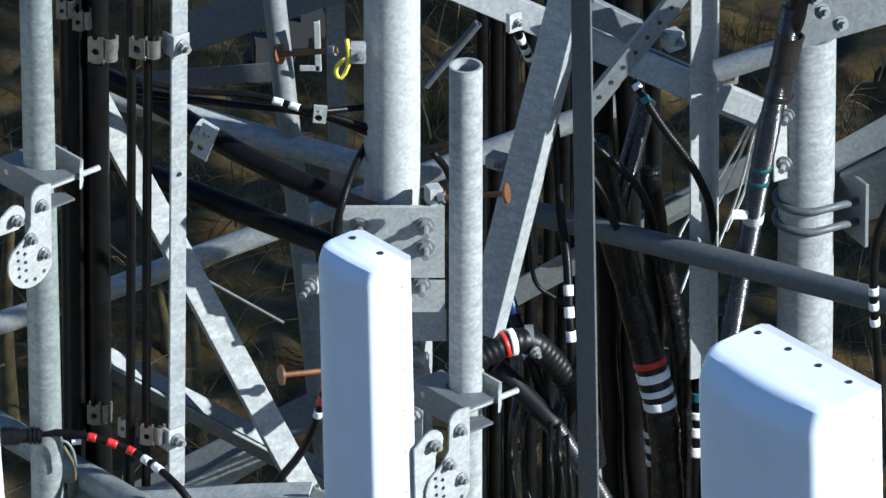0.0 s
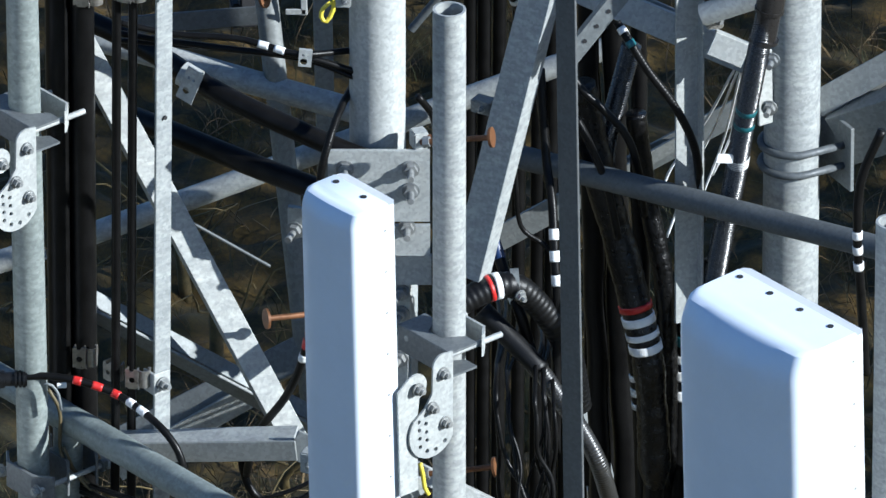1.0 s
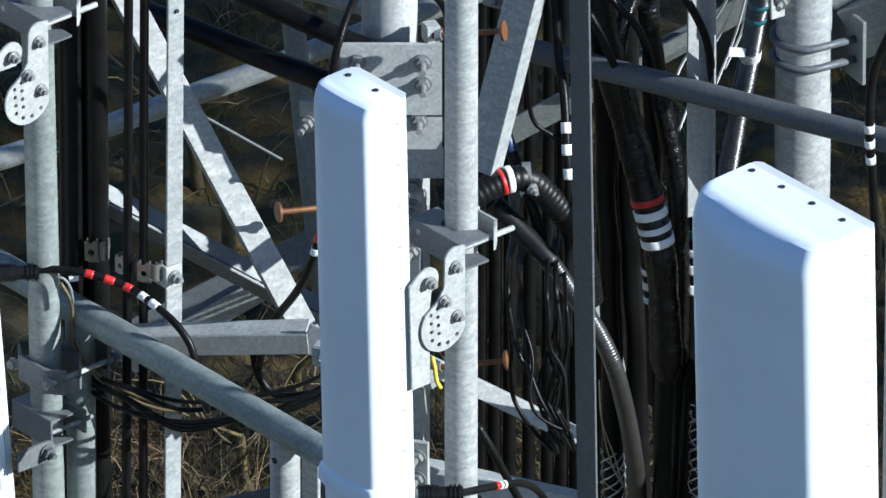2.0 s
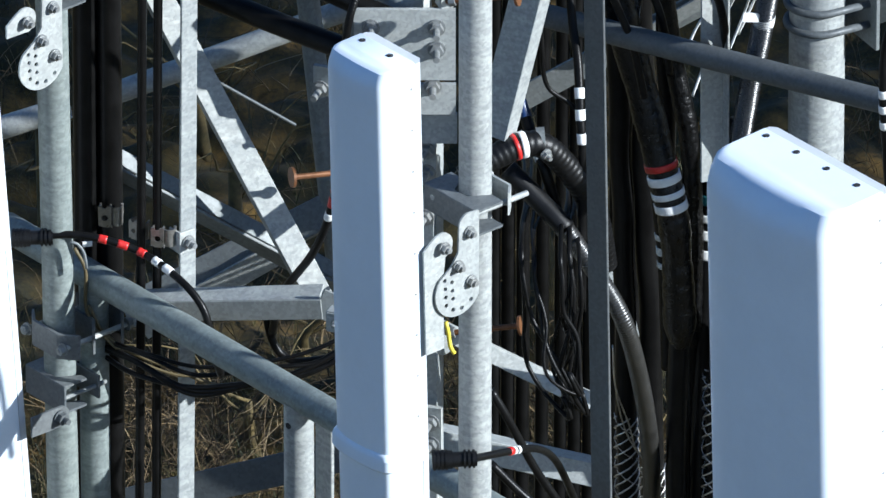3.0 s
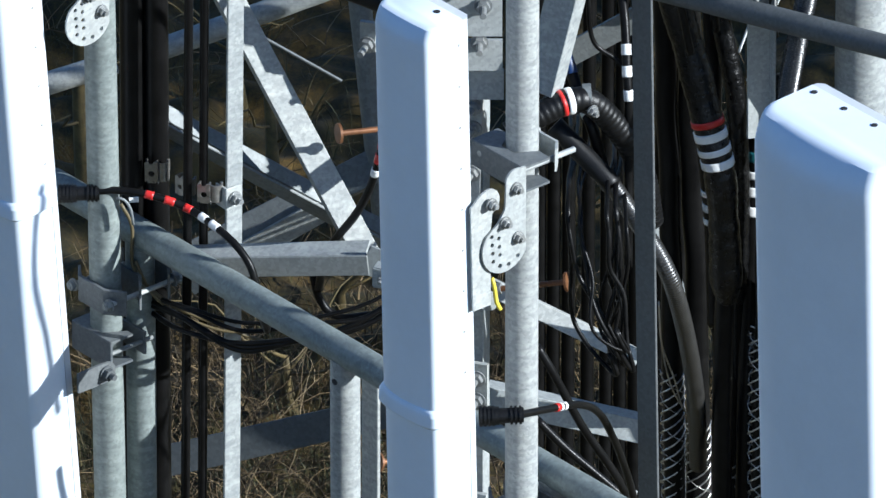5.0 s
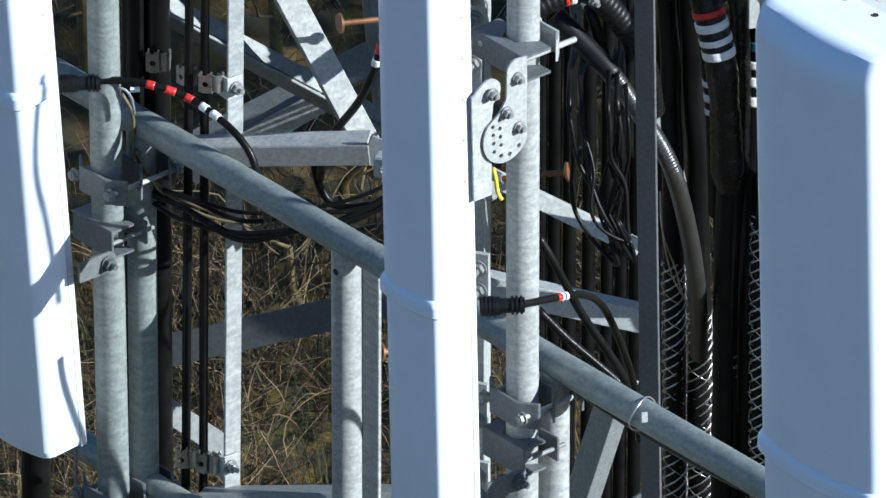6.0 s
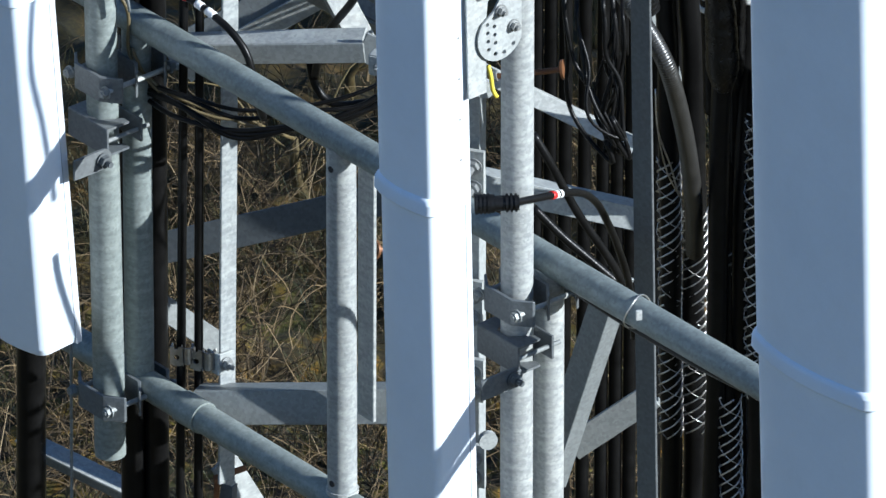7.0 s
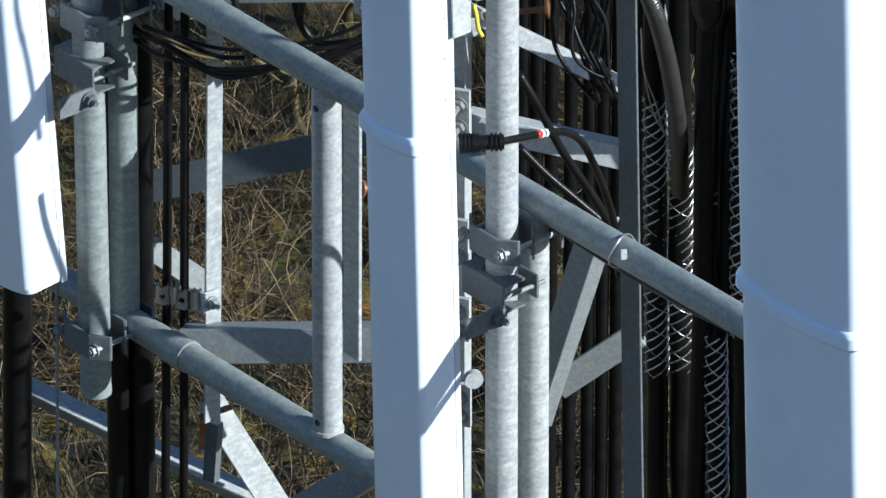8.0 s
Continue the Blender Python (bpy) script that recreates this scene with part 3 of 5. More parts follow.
# lower right members
brace((-0.067, 0.950, -1.065), (0.276, 0.900, -1.226), 0.032, ALONG, 0.05, 1, ZINC_PALE)
brace((-0.052, 1.050, -1.377), (0.278, 1.050, -1.458), 0.046, ALONG, 0.05, 1, ZINC_BRIGHT)
brace((0.210, 0.800, -1.431), (0.085, 0.850, -1.908), 0.055, OUT, 0.04, 1, ZINC_DULL)
brace((0.139, 0.950, -1.893), (0.291, 0.950, -1.777), 0.055, FRONT, 0.03)
brace((0.299, 1.600, -1.285), (0.371, 1.600, -1.652), 0.04, ALONG, 0.03)
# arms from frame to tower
# lit flange and shaded web of the arm are told apart by zinc colour
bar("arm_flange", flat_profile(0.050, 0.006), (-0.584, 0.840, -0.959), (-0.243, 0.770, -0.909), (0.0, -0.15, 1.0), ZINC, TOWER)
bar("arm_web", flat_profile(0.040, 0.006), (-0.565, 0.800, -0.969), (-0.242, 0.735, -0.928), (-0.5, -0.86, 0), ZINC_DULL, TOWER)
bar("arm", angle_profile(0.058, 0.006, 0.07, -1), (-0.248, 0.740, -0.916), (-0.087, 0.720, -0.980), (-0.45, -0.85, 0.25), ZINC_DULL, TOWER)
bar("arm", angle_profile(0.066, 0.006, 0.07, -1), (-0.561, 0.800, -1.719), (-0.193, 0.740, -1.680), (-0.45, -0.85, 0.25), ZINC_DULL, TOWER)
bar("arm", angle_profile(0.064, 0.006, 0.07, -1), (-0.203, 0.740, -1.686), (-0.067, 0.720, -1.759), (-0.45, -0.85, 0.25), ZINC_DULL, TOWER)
# gusset at the right leg and its band
part("gusset", plate_bm([(0, 0), (0.26, 0.075), (0.26, 0.16), (0.0, 0.13), (-0.02, 0.08)], [], 0.008, basis(Vector((0.644, 0.860, -0.047)), (1, 0, 0), (0, 0.35, 0.937), (0, -0.937, 0.35))), ZINC_DULL, TOWER)

# ---- cables: left-hand run on hangers ----
for u, r in ((124, 0.0235), (167, 0.0225)):
    cable("thick black coaxial cable on the tower's cable run", [(0.001 * (u - 784) * 1.03, 0.965, 1.2), (0.001 * (u - 784) * 1.03 + 0.004, 0.965, 0.3), (0.001 * (u - 784) * 1.03, 0.965, -2.2)], r, BLACK, (), 16, 0, "cable run")
cable("thick black coaxial cable behind the antenna", [(-0.871, 1.200, -1.186), (-0.876, 1.200, -1.793), (-0.886, 1.200, -2.536)], 0.028, BLACK, (), 16)
for u in (231, 258):
    cable("slim black cable on the cable run", [(-0.564, 0.870, 0.107), (-0.574, 0.870, -0.767), (-0.594, 0.870, -2.215)] if u == 231 else [(-0.534, 0.870, 0.107), (-0.545, 0.870, -0.767), (-0.559, 0.870, -2.215)], 0.0085, BLACK, (), 12, 0, "cable run")
# sagging thick cables
cable("thick black cable sagging behind the leg", [(-0.691, 1.250, -0.274), (-0.534, 1.150, -0.302), (-0.377, 1.000, -0.329), (-0.190, 0.920, -0.385), (-0.107, 0.900, -0.413)], 0.020, BLACK, (), 16)
cable("thick black cable sagging behind the leg", [(-0.694, 1.300, -0.441), (-0.610, 1.250, -0.477), (-0.472, 1.120, -0.471), (-0.315, 1.000, -0.478), (-0.190, 0.920, -0.488), (-0.108, 0.900, -0.513)], 0.022, BLACK, (), 16)
# taped jumpers across
cable("thin black jumper with white tape bands", [(-0.566, 0.950, -0.154), (-0.468, 0.950, -0.177), (-0.354, 0.940, -0.181), (-0.293, 0.930, -0.192), (-0.231, 0.920, -0.204), (-0.128, 0.980, -0.225)], 0.0062, BLACK, ((0.262, 0.02, WHITE), (0.292, 0.02, WHITE)))
cable("thin black jumper cable beside the leg", [(-0.566, 0.970, -0.187), (-0.458, 0.970, -0.205), (-0.334, 0.950, -0.212), (-0.231, 0.940, -0.218), (-0.128, 0.950, -0.256)], 0.0062, BLACK)
cable("thin black jumper cable beside the leg", [(-0.562, 0.990, -0.212), (-0.396, 0.970, -0.217), (-0.231, 0.950, -0.229), (-0.128, 0.950, -0.270)], 0.005, BLACK)
cable("thin black cable curving down behind the leg", [(-0.137, 1.000, -0.308), (-0.159, 0.930, -0.318), (-0.181, 0.860, -0.351), (-0.198, 0.840, -0.434), (-0.203, 0.840, -0.633)], 0.0075, BLACK, (), 12, 0.006)


def connector(p, direction, label, length=0.075, r=0.0165):
    """A ribbed rubber boot over a cable end."""
    ob = thing("cable_connector", label, "connector", "ribbed cable boots")
    p, d = Vector(p), Vector(direction).normalized()
    bm = bmesh.new()
    pipe_bm(p, p + d * length * 0.45, r, 0, 24, bm)
    pipe_bm(p + d * length * 0.45, p + d * length, r * 0.82, 0, 24, bm)
    part("boot", bm, RUBBER, ob)
    for k, along in enumerate((0.02, 0.11, 0.20, 0.29, 0.70, 0.80, 0.90)):
        q = p + d * length * along
        part("rib", pipe_bm(q, q + d * 0.0042, r * (1.1 if k < 4 else 1.0), 0, 24), RUBBER, ob)
    return ob


connector((-0.811, 0.820, -0.825), (1, 0, 0.02), "black ribbed rubber cable boot at the antenna")
cable("black jumper cable with red and white tape bands", [(-0.751, 0.820, -0.820), (-0.699, 0.820, -0.818), (-0.637, 0.810, -0.824), (-0.569, 0.800, -0.847), (-0.502, 0.740, -0.868), (-0.463, 0.712, -0.905), (-0.447, 0.702, -0.950), (-0.440, 0.706, -1.005), (-0.428, 0.755, -1.075)], 0.0072, BLACK,
      ((0.100, 0.019, RED), (0.137, 0.019, RED), (0.176, 0.019, RED), (0.212, 0.019, WHITE), (0.243, 0.019, WHITE)), 14)
cable("black jumper cable with red and white tape bands", [(-0.210, 0.700, -0.628), (-0.219, 0.700, -0.675), (-0.236, 0.720, -0.750), (-0.263, 0.760, -0.831), (-0.308, 0.840, -0.938), (-0.327, 0.900, -1.020), (-0.336, 0.940, -1.090)], 0.0078, BLACK,
      ((0.022, 0.016, RED), (0.048, 0.02, RED), (0.085, 0.018, WHITE)), 14)
connector((-0.036, -0.125, -0.760), (1, 0.05, 0.02), "black ribbed rubber cable boot beside the pipe", 0.08, 0.017)
cable("black jumper cable with red and white tape bands", [(0.031, -0.125, -0.757), (0.087, -0.050, -0.787), (0.143, 0.060, -0.839), (0.179, 0.150, -0.906), (0.205, 0.200, -0.984), (0.226, 0.250, -1.071), (0.244, 0.300, -1.170), (0.254, 0.350, -1.306)], 0.007, BLACK,
      ((0.128, 0.014, RED), (0.147, 0.008, WHITE), (0.161, 0.008, WHITE)), 14)
cable("thin black cable crossing behind the pipe", [(0.068, 0.400, -0.909), (0.099, 0.400, -0.968), (0.150, 0.420, -1.085), (0.213, 0.450, -1.208), (0.244, 0.500, -1.308)], 0.008, BLACK)
cable("thin black cable crossing behind the pipe", [(0.068, 0.500, -1.118), (0.120, 0.500, -1.177), (0.182, 0.500, -1.237), (0.255, 0.500, -1.308)], 0.008, BLACK)
# bundle sagging behind the upper rail
loose = random.Random(5)
for k in range(5):
    sag, slip = Vector((0, 0, -0.010 * k + 0.012)), [Vector((0, 0, loose.uniform(-0.016, 0.016))) for _ in range(6)]
    cable("thin black cable in a sagging bundle behind the rail", [Vector(p) + sag * w + q for p, w, q in zip(((-0.673, 0.930, -1.091), (-0.592, 0.820, -1.077), (-0.472, 0.770, -1.089), (-0.347, 0.740, -1.065), (-0.248, 0.740, -1.025), (-0.149, 0.760, -0.979)), (0.3, 0.8, 1.2, 1.0, 0.8, 0.5), slip)], loose.uniform(0.004, 0.0062), BLACK, (), 10, 0, "rail cable bundle", wobble=0.006)
cable("thin tan and black cable hanging beside the post", [(-0.698, 0.860, -0.868), (-0.678, 0.860, -0.915), (-0.677, 0.860, -0.998), (-0.645, 0.860, -1.046), (-0.593, 0.850, -1.082), (-0.515, 0.840, -1.112), (-0.421, 0.840, -1.148), (-0.317, 0.840, -1.133), (-0.233, 0.830, -1.083), (-0.150, 0.820, -1.012)], 0.0036, TANWIRE, (), 10)
cable("thin tan cable hanging beside the post", [(-0.672, 0.855, -0.985), (-0.640, 0.855, -1.056), (-0.586, 0.845, -1.095), (-0.510, 0.835, -1.121), (-0.455, 0.838, -1.120)], 0.003, TANWIRE, (), 10)
cable("thin black loop hanging under the arm", [(-0.343, 0.950, -1.000), (-0.347, 0.950, -1.048), (-0.333, 0.940, -1.114), (-0.297, 0.930, -1.144), (-0.234, 0.900, -1.122)], 0.008, BLACK)

# ---- cables: right-hand bundle ----
cable("thick taped cable joint with red and white bands", [(0.276, 1.070, -0.345), (0.293, 1.070, -0.427), (0.318, 1.060, -0.539), (0.355, 1.050, -0.675), (0.384, 1.030, -0.794), (0.405, 1.020, -0.890), (0.414, 1.020, -1.003), (0.420, 1.020, -1.158)], 0.030, WRAP, ((0.448, 0.015, RED), (0.475, 0.016, WHITE), (0.505, 0.014, WHITE), (0.53, 0.014, WHITE)), 20)
cable("thick black feeder below the taped joint", [(0.418, 1.020, -1.117), (0.414, 1.030, -1.332), (0.413, 1.040, -1.762), (0.401, 1.060, -2.266)], 0.019, BLACK, (), 16)
cable("thick black feeder below the taped joint", [(0.442, 1.100, -1.167), (0.446, 1.100, -1.492), (0.450, 1.120, -2.301)], 0.0125, BLACK, (), 14)
cable("taped black cable joint", [(0.381, 1.130, -0.435), (0.400, 1.130, -0.588), (0.419, 1.120, -0.689), (0.435, 1.110, -0.778), (0.442, 1.100, -0.916), (0.443, 1.100, -1.203)], 0.019, WRAP, (), 16)
cable("thick black feeder with teal and white bands", [(0.491, 1.150, -0.539), (0.481, 1.150, -0.658), (0.477, 1.140, -0.795), (0.470, 1.130, -0.980), (0.464, 1.100, -1.251), (0.460, 1.050, -1.585), (0.468, 1.080, -2.278)], 0.020, BLACK, ((0.36, 0.02, TEAL), (0.40, 0.018, WHITE), (0.435, 0.018, WHITE), (0.475, 0.018, WHITE)), 16)
cable("black cable with a slotted connector and shiny jacket", [(0.632, 0.790, 0.077), (0.616, 0.790, -0.038), (0.597, 0.780, -0.136), (0.577, 0.850, -0.300), (0.559, 0.890, -0.450), (0.539, 0.910, -0.576), (0.521, 0.960, -0.745), (0.513, 1.000, -0.956), (0.504, 1.100, -1.371), (0.498, 1.120, -2.301)], 0.0190, GLOSS, ((0.36, 0.012, TEAL), (0.40, 0.012, TEAL)), 20, 0.0042)
for label_r, *way in ((0.020, (0.305, 1.250, -0.806), (0.323, 1.210, -1.312), (0.333, 1.210, -2.542)), (0.022, (0.351, 1.250, -0.854), (0.369, 1.230, -1.323), (0.377, 1.230, -2.554)),
                               (0.015, (0.394, 1.190, -0.869), (0.409, 1.170, -1.290), (0.415, 1.170, -2.518)), (0.018, (0.427, 1.120, -1.262), (0.436, 1.090, -1.535), (0.439, 1.060, -1.798), (0.447, 1.030, -2.434)),
                               (0.022, (0.448, 1.300, -0.929), (0.465, 1.300, -1.483), (0.475, 1.300, -2.596)), (0.020, (0.528, 1.100, -0.726), (0.492, 1.020, -1.087), (0.490, 1.000, -2.416)),
                               (0.022, (0.555, 1.350, -0.956), (0.543, 1.350, -1.390), (0.547, 1.350, -2.626)), (0.022, (0.587, 1.400, -0.935), (0.581, 1.400, -1.418), (0.586, 1.400, -2.656))):
    if way[0][0] < 0.40:
        way = [Vector(way[0]) + Vector((-0.02, 0.06, 1.3)), *map(Vector, way)]
    cable("thick black feeder cable in the vertical bundle", way, label_r, BLACK, (), 16, 0.0, "vertical feeder bundle", wobble=0.006)
cable("ribbed black conduit elbow with red and white bands", [(0.017, 0.800, -0.688), (0.068, 0.820, -0.660), (0.118, 0.840, -0.642), (0.160, 0.855, -0.648), (0.197, 0.870, -0.690), (0.236, 0.885, -0.754), (0.263, 0.900, -0.830), (0.277, 0.930, -0.939)], 0.024, RUBBER, ((0.108, 0.01, RED), (0.122, 0.010, WHITE)), 18, 0.012)
cable("shiny corrugated black cable", [(0.098, 0.900, -0.723), (0.146, 0.880, -0.766), (0.202, 0.850, -0.816), (0.247, 0.830, -0.879), (0.290, 0.810, -0.941), (0.320, 0.810, -1.015), (0.345, 0.880, -1.159), (0.360, 0.960, -1.297), (0.367, 1.050, -1.417), (0.371, 1.150, -1.581)], 0.0165, RIBBED, (), 20, 0.0056)
cable("matte black boot over a corrugated cable", [(0.098, 0.897, -0.721), (0.146, 0.876, -0.764), (0.190, 0.853, -0.803), (0.206, 0.845, -0.820)], 0.0195, RUBBER, (), 18, 0.0, "", "cable_boot", category="cable boot")
cable("black cable with white bands", [(0.128, 1.020, -0.076), (0.143, 1.050, -0.127), (0.167, 1.120, -0.221), (0.185, 1.170, -0.309), (0.210, 1.200, -0.472), (0.220, 1.200, -0.613)], 0.0085, BLACK, ((0.045, 0.02, WHITE), (0.085, 0.02, WHITE), (0.12, 0.02, WHITE)), 12)
cable("black cable with white bands", [(0.205, 1.050, -0.300), (0.216, 1.000, -0.460), (0.227, 0.950, -0.527), (0.232, 0.900, -0.618), (0.236, 0.880, -0.702), (0.235, 0.850, -0.993)], 0.0085, BLACK, ((0.30, 0.02, WHITE), (0.34, 0.022, WHITE), (0.385, 0.022, WHITE)), 12)
cable("black cable with white and teal bands", [(0.344, 0.930, -0.142), (0.367, 0.910, -0.172), (0.400, 0.900, -0.225), (0.445, 0.895, -0.289), (0.476, 0.900, -0.353), (0.490, 0.915, -0.408), (0.499, 0.955, -0.494), (0.503, 0.990, -0.583)], 0.008, BLACK, ((0.012, 0.015, WHITE), (0.04, 0.015, TEAL)), 12, 0.007)
cable("black cable at the tower's edge with white bands", [(0.807, 0.100, 0.073), (0.771, 0.100, -0.029), (0.766, 0.100, -0.143), (0.774, 0.120, -0.268), (0.785, 0.140, -0.440)], 0.0085, BLACK, ((0.21, 0.016, WHITE), (0.243, 0.016, WHITE), (0.277, 0.016, WHITE)), 12)
cable("black cable with white bands behind the taped joint", [(0.372, 1.120, -0.831), (0.386, 1.120, -0.950), (0.395, 1.120, -1.058), (0.402, 1.120, -1.262)], 0.0165, BLACK, ((0.145, 0.014, WHITE), (0.175, 0.014, WHITE), (0.205, 0.014, WHITE)), 14)
for run in (((0.564, 1.200, -0.379), (0.514, 1.450, -0.620), (0.452, 1.500, -0.745), (0.433, 1.500, -0.807)), ((0.571, 1.200, -0.379), (0.529, 1.450, -0.637), (0.488, 1.500, -0.759), (0.445, 1.500, -0.891)),
            ((0.576, 1.200, -0.379), (0.551, 1.450, -0.649), (0.515, 1.500, -0.789), (0.461, 1.500, -0.951)), ((0.580, 1.200, -0.379), (0.565, 1.450, -0.637), (0.530, 1.500, -0.759))):
    cable("thin white wire hanging behind the beam", run, 0.0026, WHITE, (), 8, 0, "white wires", "wire")
for u in (846, 872, 899, 934, 968, 994, 1066, 1100, 1020):
    cable("dark feeder cable running up inside the tower", [Vector((0.00107 * (u - 784), 2.3, 1.6)), Vector((0.00107 * (u - 784) + 0.01, 2.3, 0.0)), Vector((0.00107 * (u - 784), 2.3, -4.6))], 0.0135, BLACK, (), 12, 0, "inner feeder cables")

# ---- small fittings ----
def step_bolt(p0, p1, label="copper-coloured bolt with a round head"):
    ob = thing("step_bolt", label, "bolt", "copper-coloured bolts")
    p0, p1 = Vector(p0), Vector(p1)
    d = (p1 - p0).normalized()
    part("shank", pipe_bm(p0, p1, 0.0055, 0, 14), COPPER, ob)
    shade_round(part("head", pipe_bm(p0 - d * 0.005, p0, 0.019, 0, 24), COPPER, ob))
    part("nut", hex_bm(p1 - d * 0.018, d, 0.0105, 0.012), CHROME_DULL, ob)
    return ob


step_bolt((-0.297, 1.000, -0.129), (-0.191, 0.950, -0.095))
step_bolt((-0.294, 0.860, -0.719), (-0.181, 0.900, -0.727))
step_bolt((0.113, 0.775, -0.298), (-0.014, 0.805, -0.324))
step_bolt((0.121, 0.850, -1.024), (-0.015, 0.880, -1.057))
step_bolt((-0.224, 0.850, -1.407), (-0.151, 0.900, -1.432))

# ---- hangers, clips and other fittings ----
def sleeve(name, p, axis, r, length, material, parent, wall=0.003):
    p, axis = Vector(p), Vector(axis).normalized()
    return shade_round(part(name, pipe_bm(p - axis * length / 2, p + axis * length / 2, r, wall, 24), material, parent))


def snap_hanger(p, w, h, turn=0.0, material=None):
    """A folded cable hanger: a front plate with one large round hole, and a split shell round the cable beside it."""
    ob = thing("cable_hanger", "folded steel cable hanger with a round hole", "cable hanger", "cable hangers")
    material = material or ZINC
    m = Matrix.Translation(Vector(p)) @ Matrix.Rotation(radians(turn), 4, "Z") @ basis(Vector(), (1, 0, 0), (0, 0, 1), (0, -1, 0))
    half, c = w * 0.24, h * 0.1
    face = [(-half + c, -h / 2), (half - c, -h / 2), (half, -h / 2 + c), (half, h / 2), (half * 0.3, h / 2), (half * 0.1, h * 0.38), (-half * 0.5, h * 0.38), (-half * 0.6, h / 2), (-half, h / 2), (-half, -h / 2 + c)]
    left = m @ Matrix.Translation((-w * 0.26, 0, 0)) @ Matrix.Rotation(radians(-18), 4, "Y")
    part("front_plate", plate_bm(face, [(-half * 0.1, -h * 0.06, min(half * 0.55, h * 0.2))], 0.0025, left), material, ob)
    wing = [(0.0, -h * 0.46), (0.026, -h * 0.40), (0.026, h * 0.34), (0.0, h * 0.46)]
    part("wing", plate_bm(wing, [(0.013, 0.0, 0.005)], 0.0025, left @ Matrix.Translation((-half, 0, 0)) @ Matrix.Rotation(radians(90), 4, "Y")), material, ob)
    # split shell, open at the back
    bm, r, rows = bmesh.new(), w * 0.27, []
    mid = m @ Matrix.Translation((w * 0.22, 0, -r * 0.75))
    for z in (-h * 0.46, h * 0.40):
        for rr in (r, r - 0.0025):
            rows.append([bm.verts.new(mid @ Vector((rr * math.sin(a), z, rr * math.cos(a)))) for a in [radians(-125 + 250 * k / 16) for k in range(17)]])
    for g, j in ((rows[0], rows[2]), (rows[3], rows[1]), (rows[1], rows[0]), (rows[2], rows[3])):
        for k in range(16):
            bm.faces.new((g[k], g[k + 1], j[k + 1], j[k]))
    shade_round(part("shell", bm, material, ob))
    part("lip", box_bm(m, (-w * 0.03, w * 0.02), (-h * 0.52, -h * 0.34), (-0.004, 0.004)), material, ob)
    part("snap_tab", box_bm(m, (w * 0.40, w * 0.52), (-h * 0.1, h * 0.44), (-0.014, -0.010)), material, ob)
    return ob


for p, w, h, a in (((-0.684, 0.922, 0.003), 0.034, 0.040, 15), ((-0.654, 0.922, -0.020), 0.036, 0.042, 15), ((-0.618, 0.940, -0.090), 0.054, 0.054, 5), ((-0.540, 0.840, -0.036), 0.058, 0.042, -5),
                   ((-0.630, 0.920, -0.834), 0.046, 0.044, 10), ((-0.580, 0.880, -0.842), 0.036, 0.040, -15), ((-0.532, 0.840, -0.835), 0.046, 0.040, 5),
                   ((-0.582, 0.840, -1.630), 0.044, 0.040, 10), ((-0.545, 0.840, -1.640), 0.046, 0.044, -5)):
    snap_hanger(p, w, h, a, HANGER)


def bar_lug(p):
    """A short angle lug with one bolt on the upright bar."""
    ob = thing("mounting_lug", "small galvanised angle lug with a bolt", "bracket", "mounting lugs")
    p = Vector(p)
    face = Vector((0.6, -0.8, 0))
    part("lug", prism_bm(angle_profile(0.036, 0.004, 0.034, -1), p + UP * 0.022, p - UP * 0.022, face, None, 0.001), ZINC_BRIGHT, ob)
    bolt(ob, p + face * 0.001, face, 0.0085, 0.010)


for p in ((-0.474, 0.845, -0.032), (-0.489, 0.845, -0.846), (-0.503, 0.845, -1.648)):
    bar_lug(p)


def strap_clip(p, axis, w, h, r):
    ob = thing("strap_clip", "perforated galvanised strap clip round a thick cable", "clip", "strap clips")
    p, axis = Vector(p), Vector(axis).normalized()
    sleeve("band", p, axis, r * 1.12, h, ZINC_BRIGHT, ob)
    side = axis.cross(FRONT).normalized()
    m = basis(p + FRONT * (r * 1.12 + 0.008), axis, side, axis.cross(side))
    if m.to_3x3().col[2].dot(FRONT) < 0:
        m = basis(p + FRONT * (r * 1.12 + 0.008), axis, -side, axis.cross(-side))
    part("tab", plate_bm([(-h / 2, -w / 2), (h / 2, -w / 2), (h / 2, w / 2), (-h / 2, w / 2)], [(-h * 0.1, -w * 0.2, 0.007), (-h * 0.2, w * 0.2, 0.003), (h * 0.1, w * 0.2, 0.003)], 0.003, m), ZINC_BRIGHT, ob)


strap_clip((-0.437, 1.020, -0.304), Vector((-0.377, 1.000, -0.329)) - Vector((-0.470, 1.050, -0.293)), 0.066, 0.034, 0.021)
strap_clip((-0.224, 0.920, -0.203), Vector((1, 0, -0.1)), 0.034, 0.024, 0.009)

# yellow loops and fittings by the leg
cable("yellow plastic loop hanging from the leg's bolt", [(-0.175, 0.900, -0.047), (-0.172, 0.900, -0.076), (-0.173, 0.900, -0.102), (-0.185, 0.900, -0.126), (-0.195, 0.900, -0.116), (-0.191, 0.900, -0.099), (-0.177, 0.900, -0.086)], 0.0042, YELLOW, (), 10, 0, "yellow loops", "tag_loop", category="tag")
cable("yellow plastic loop hanging from a bolt", [(-0.015, 0.840, -1.011), (-0.010, 0.840, -1.035), (-0.007, 0.840, -1.061), (0.001, 0.840, -1.077)], 0.0042, YELLOW, (), 10, 0, "yellow loops", "tag_loop", category="tag")


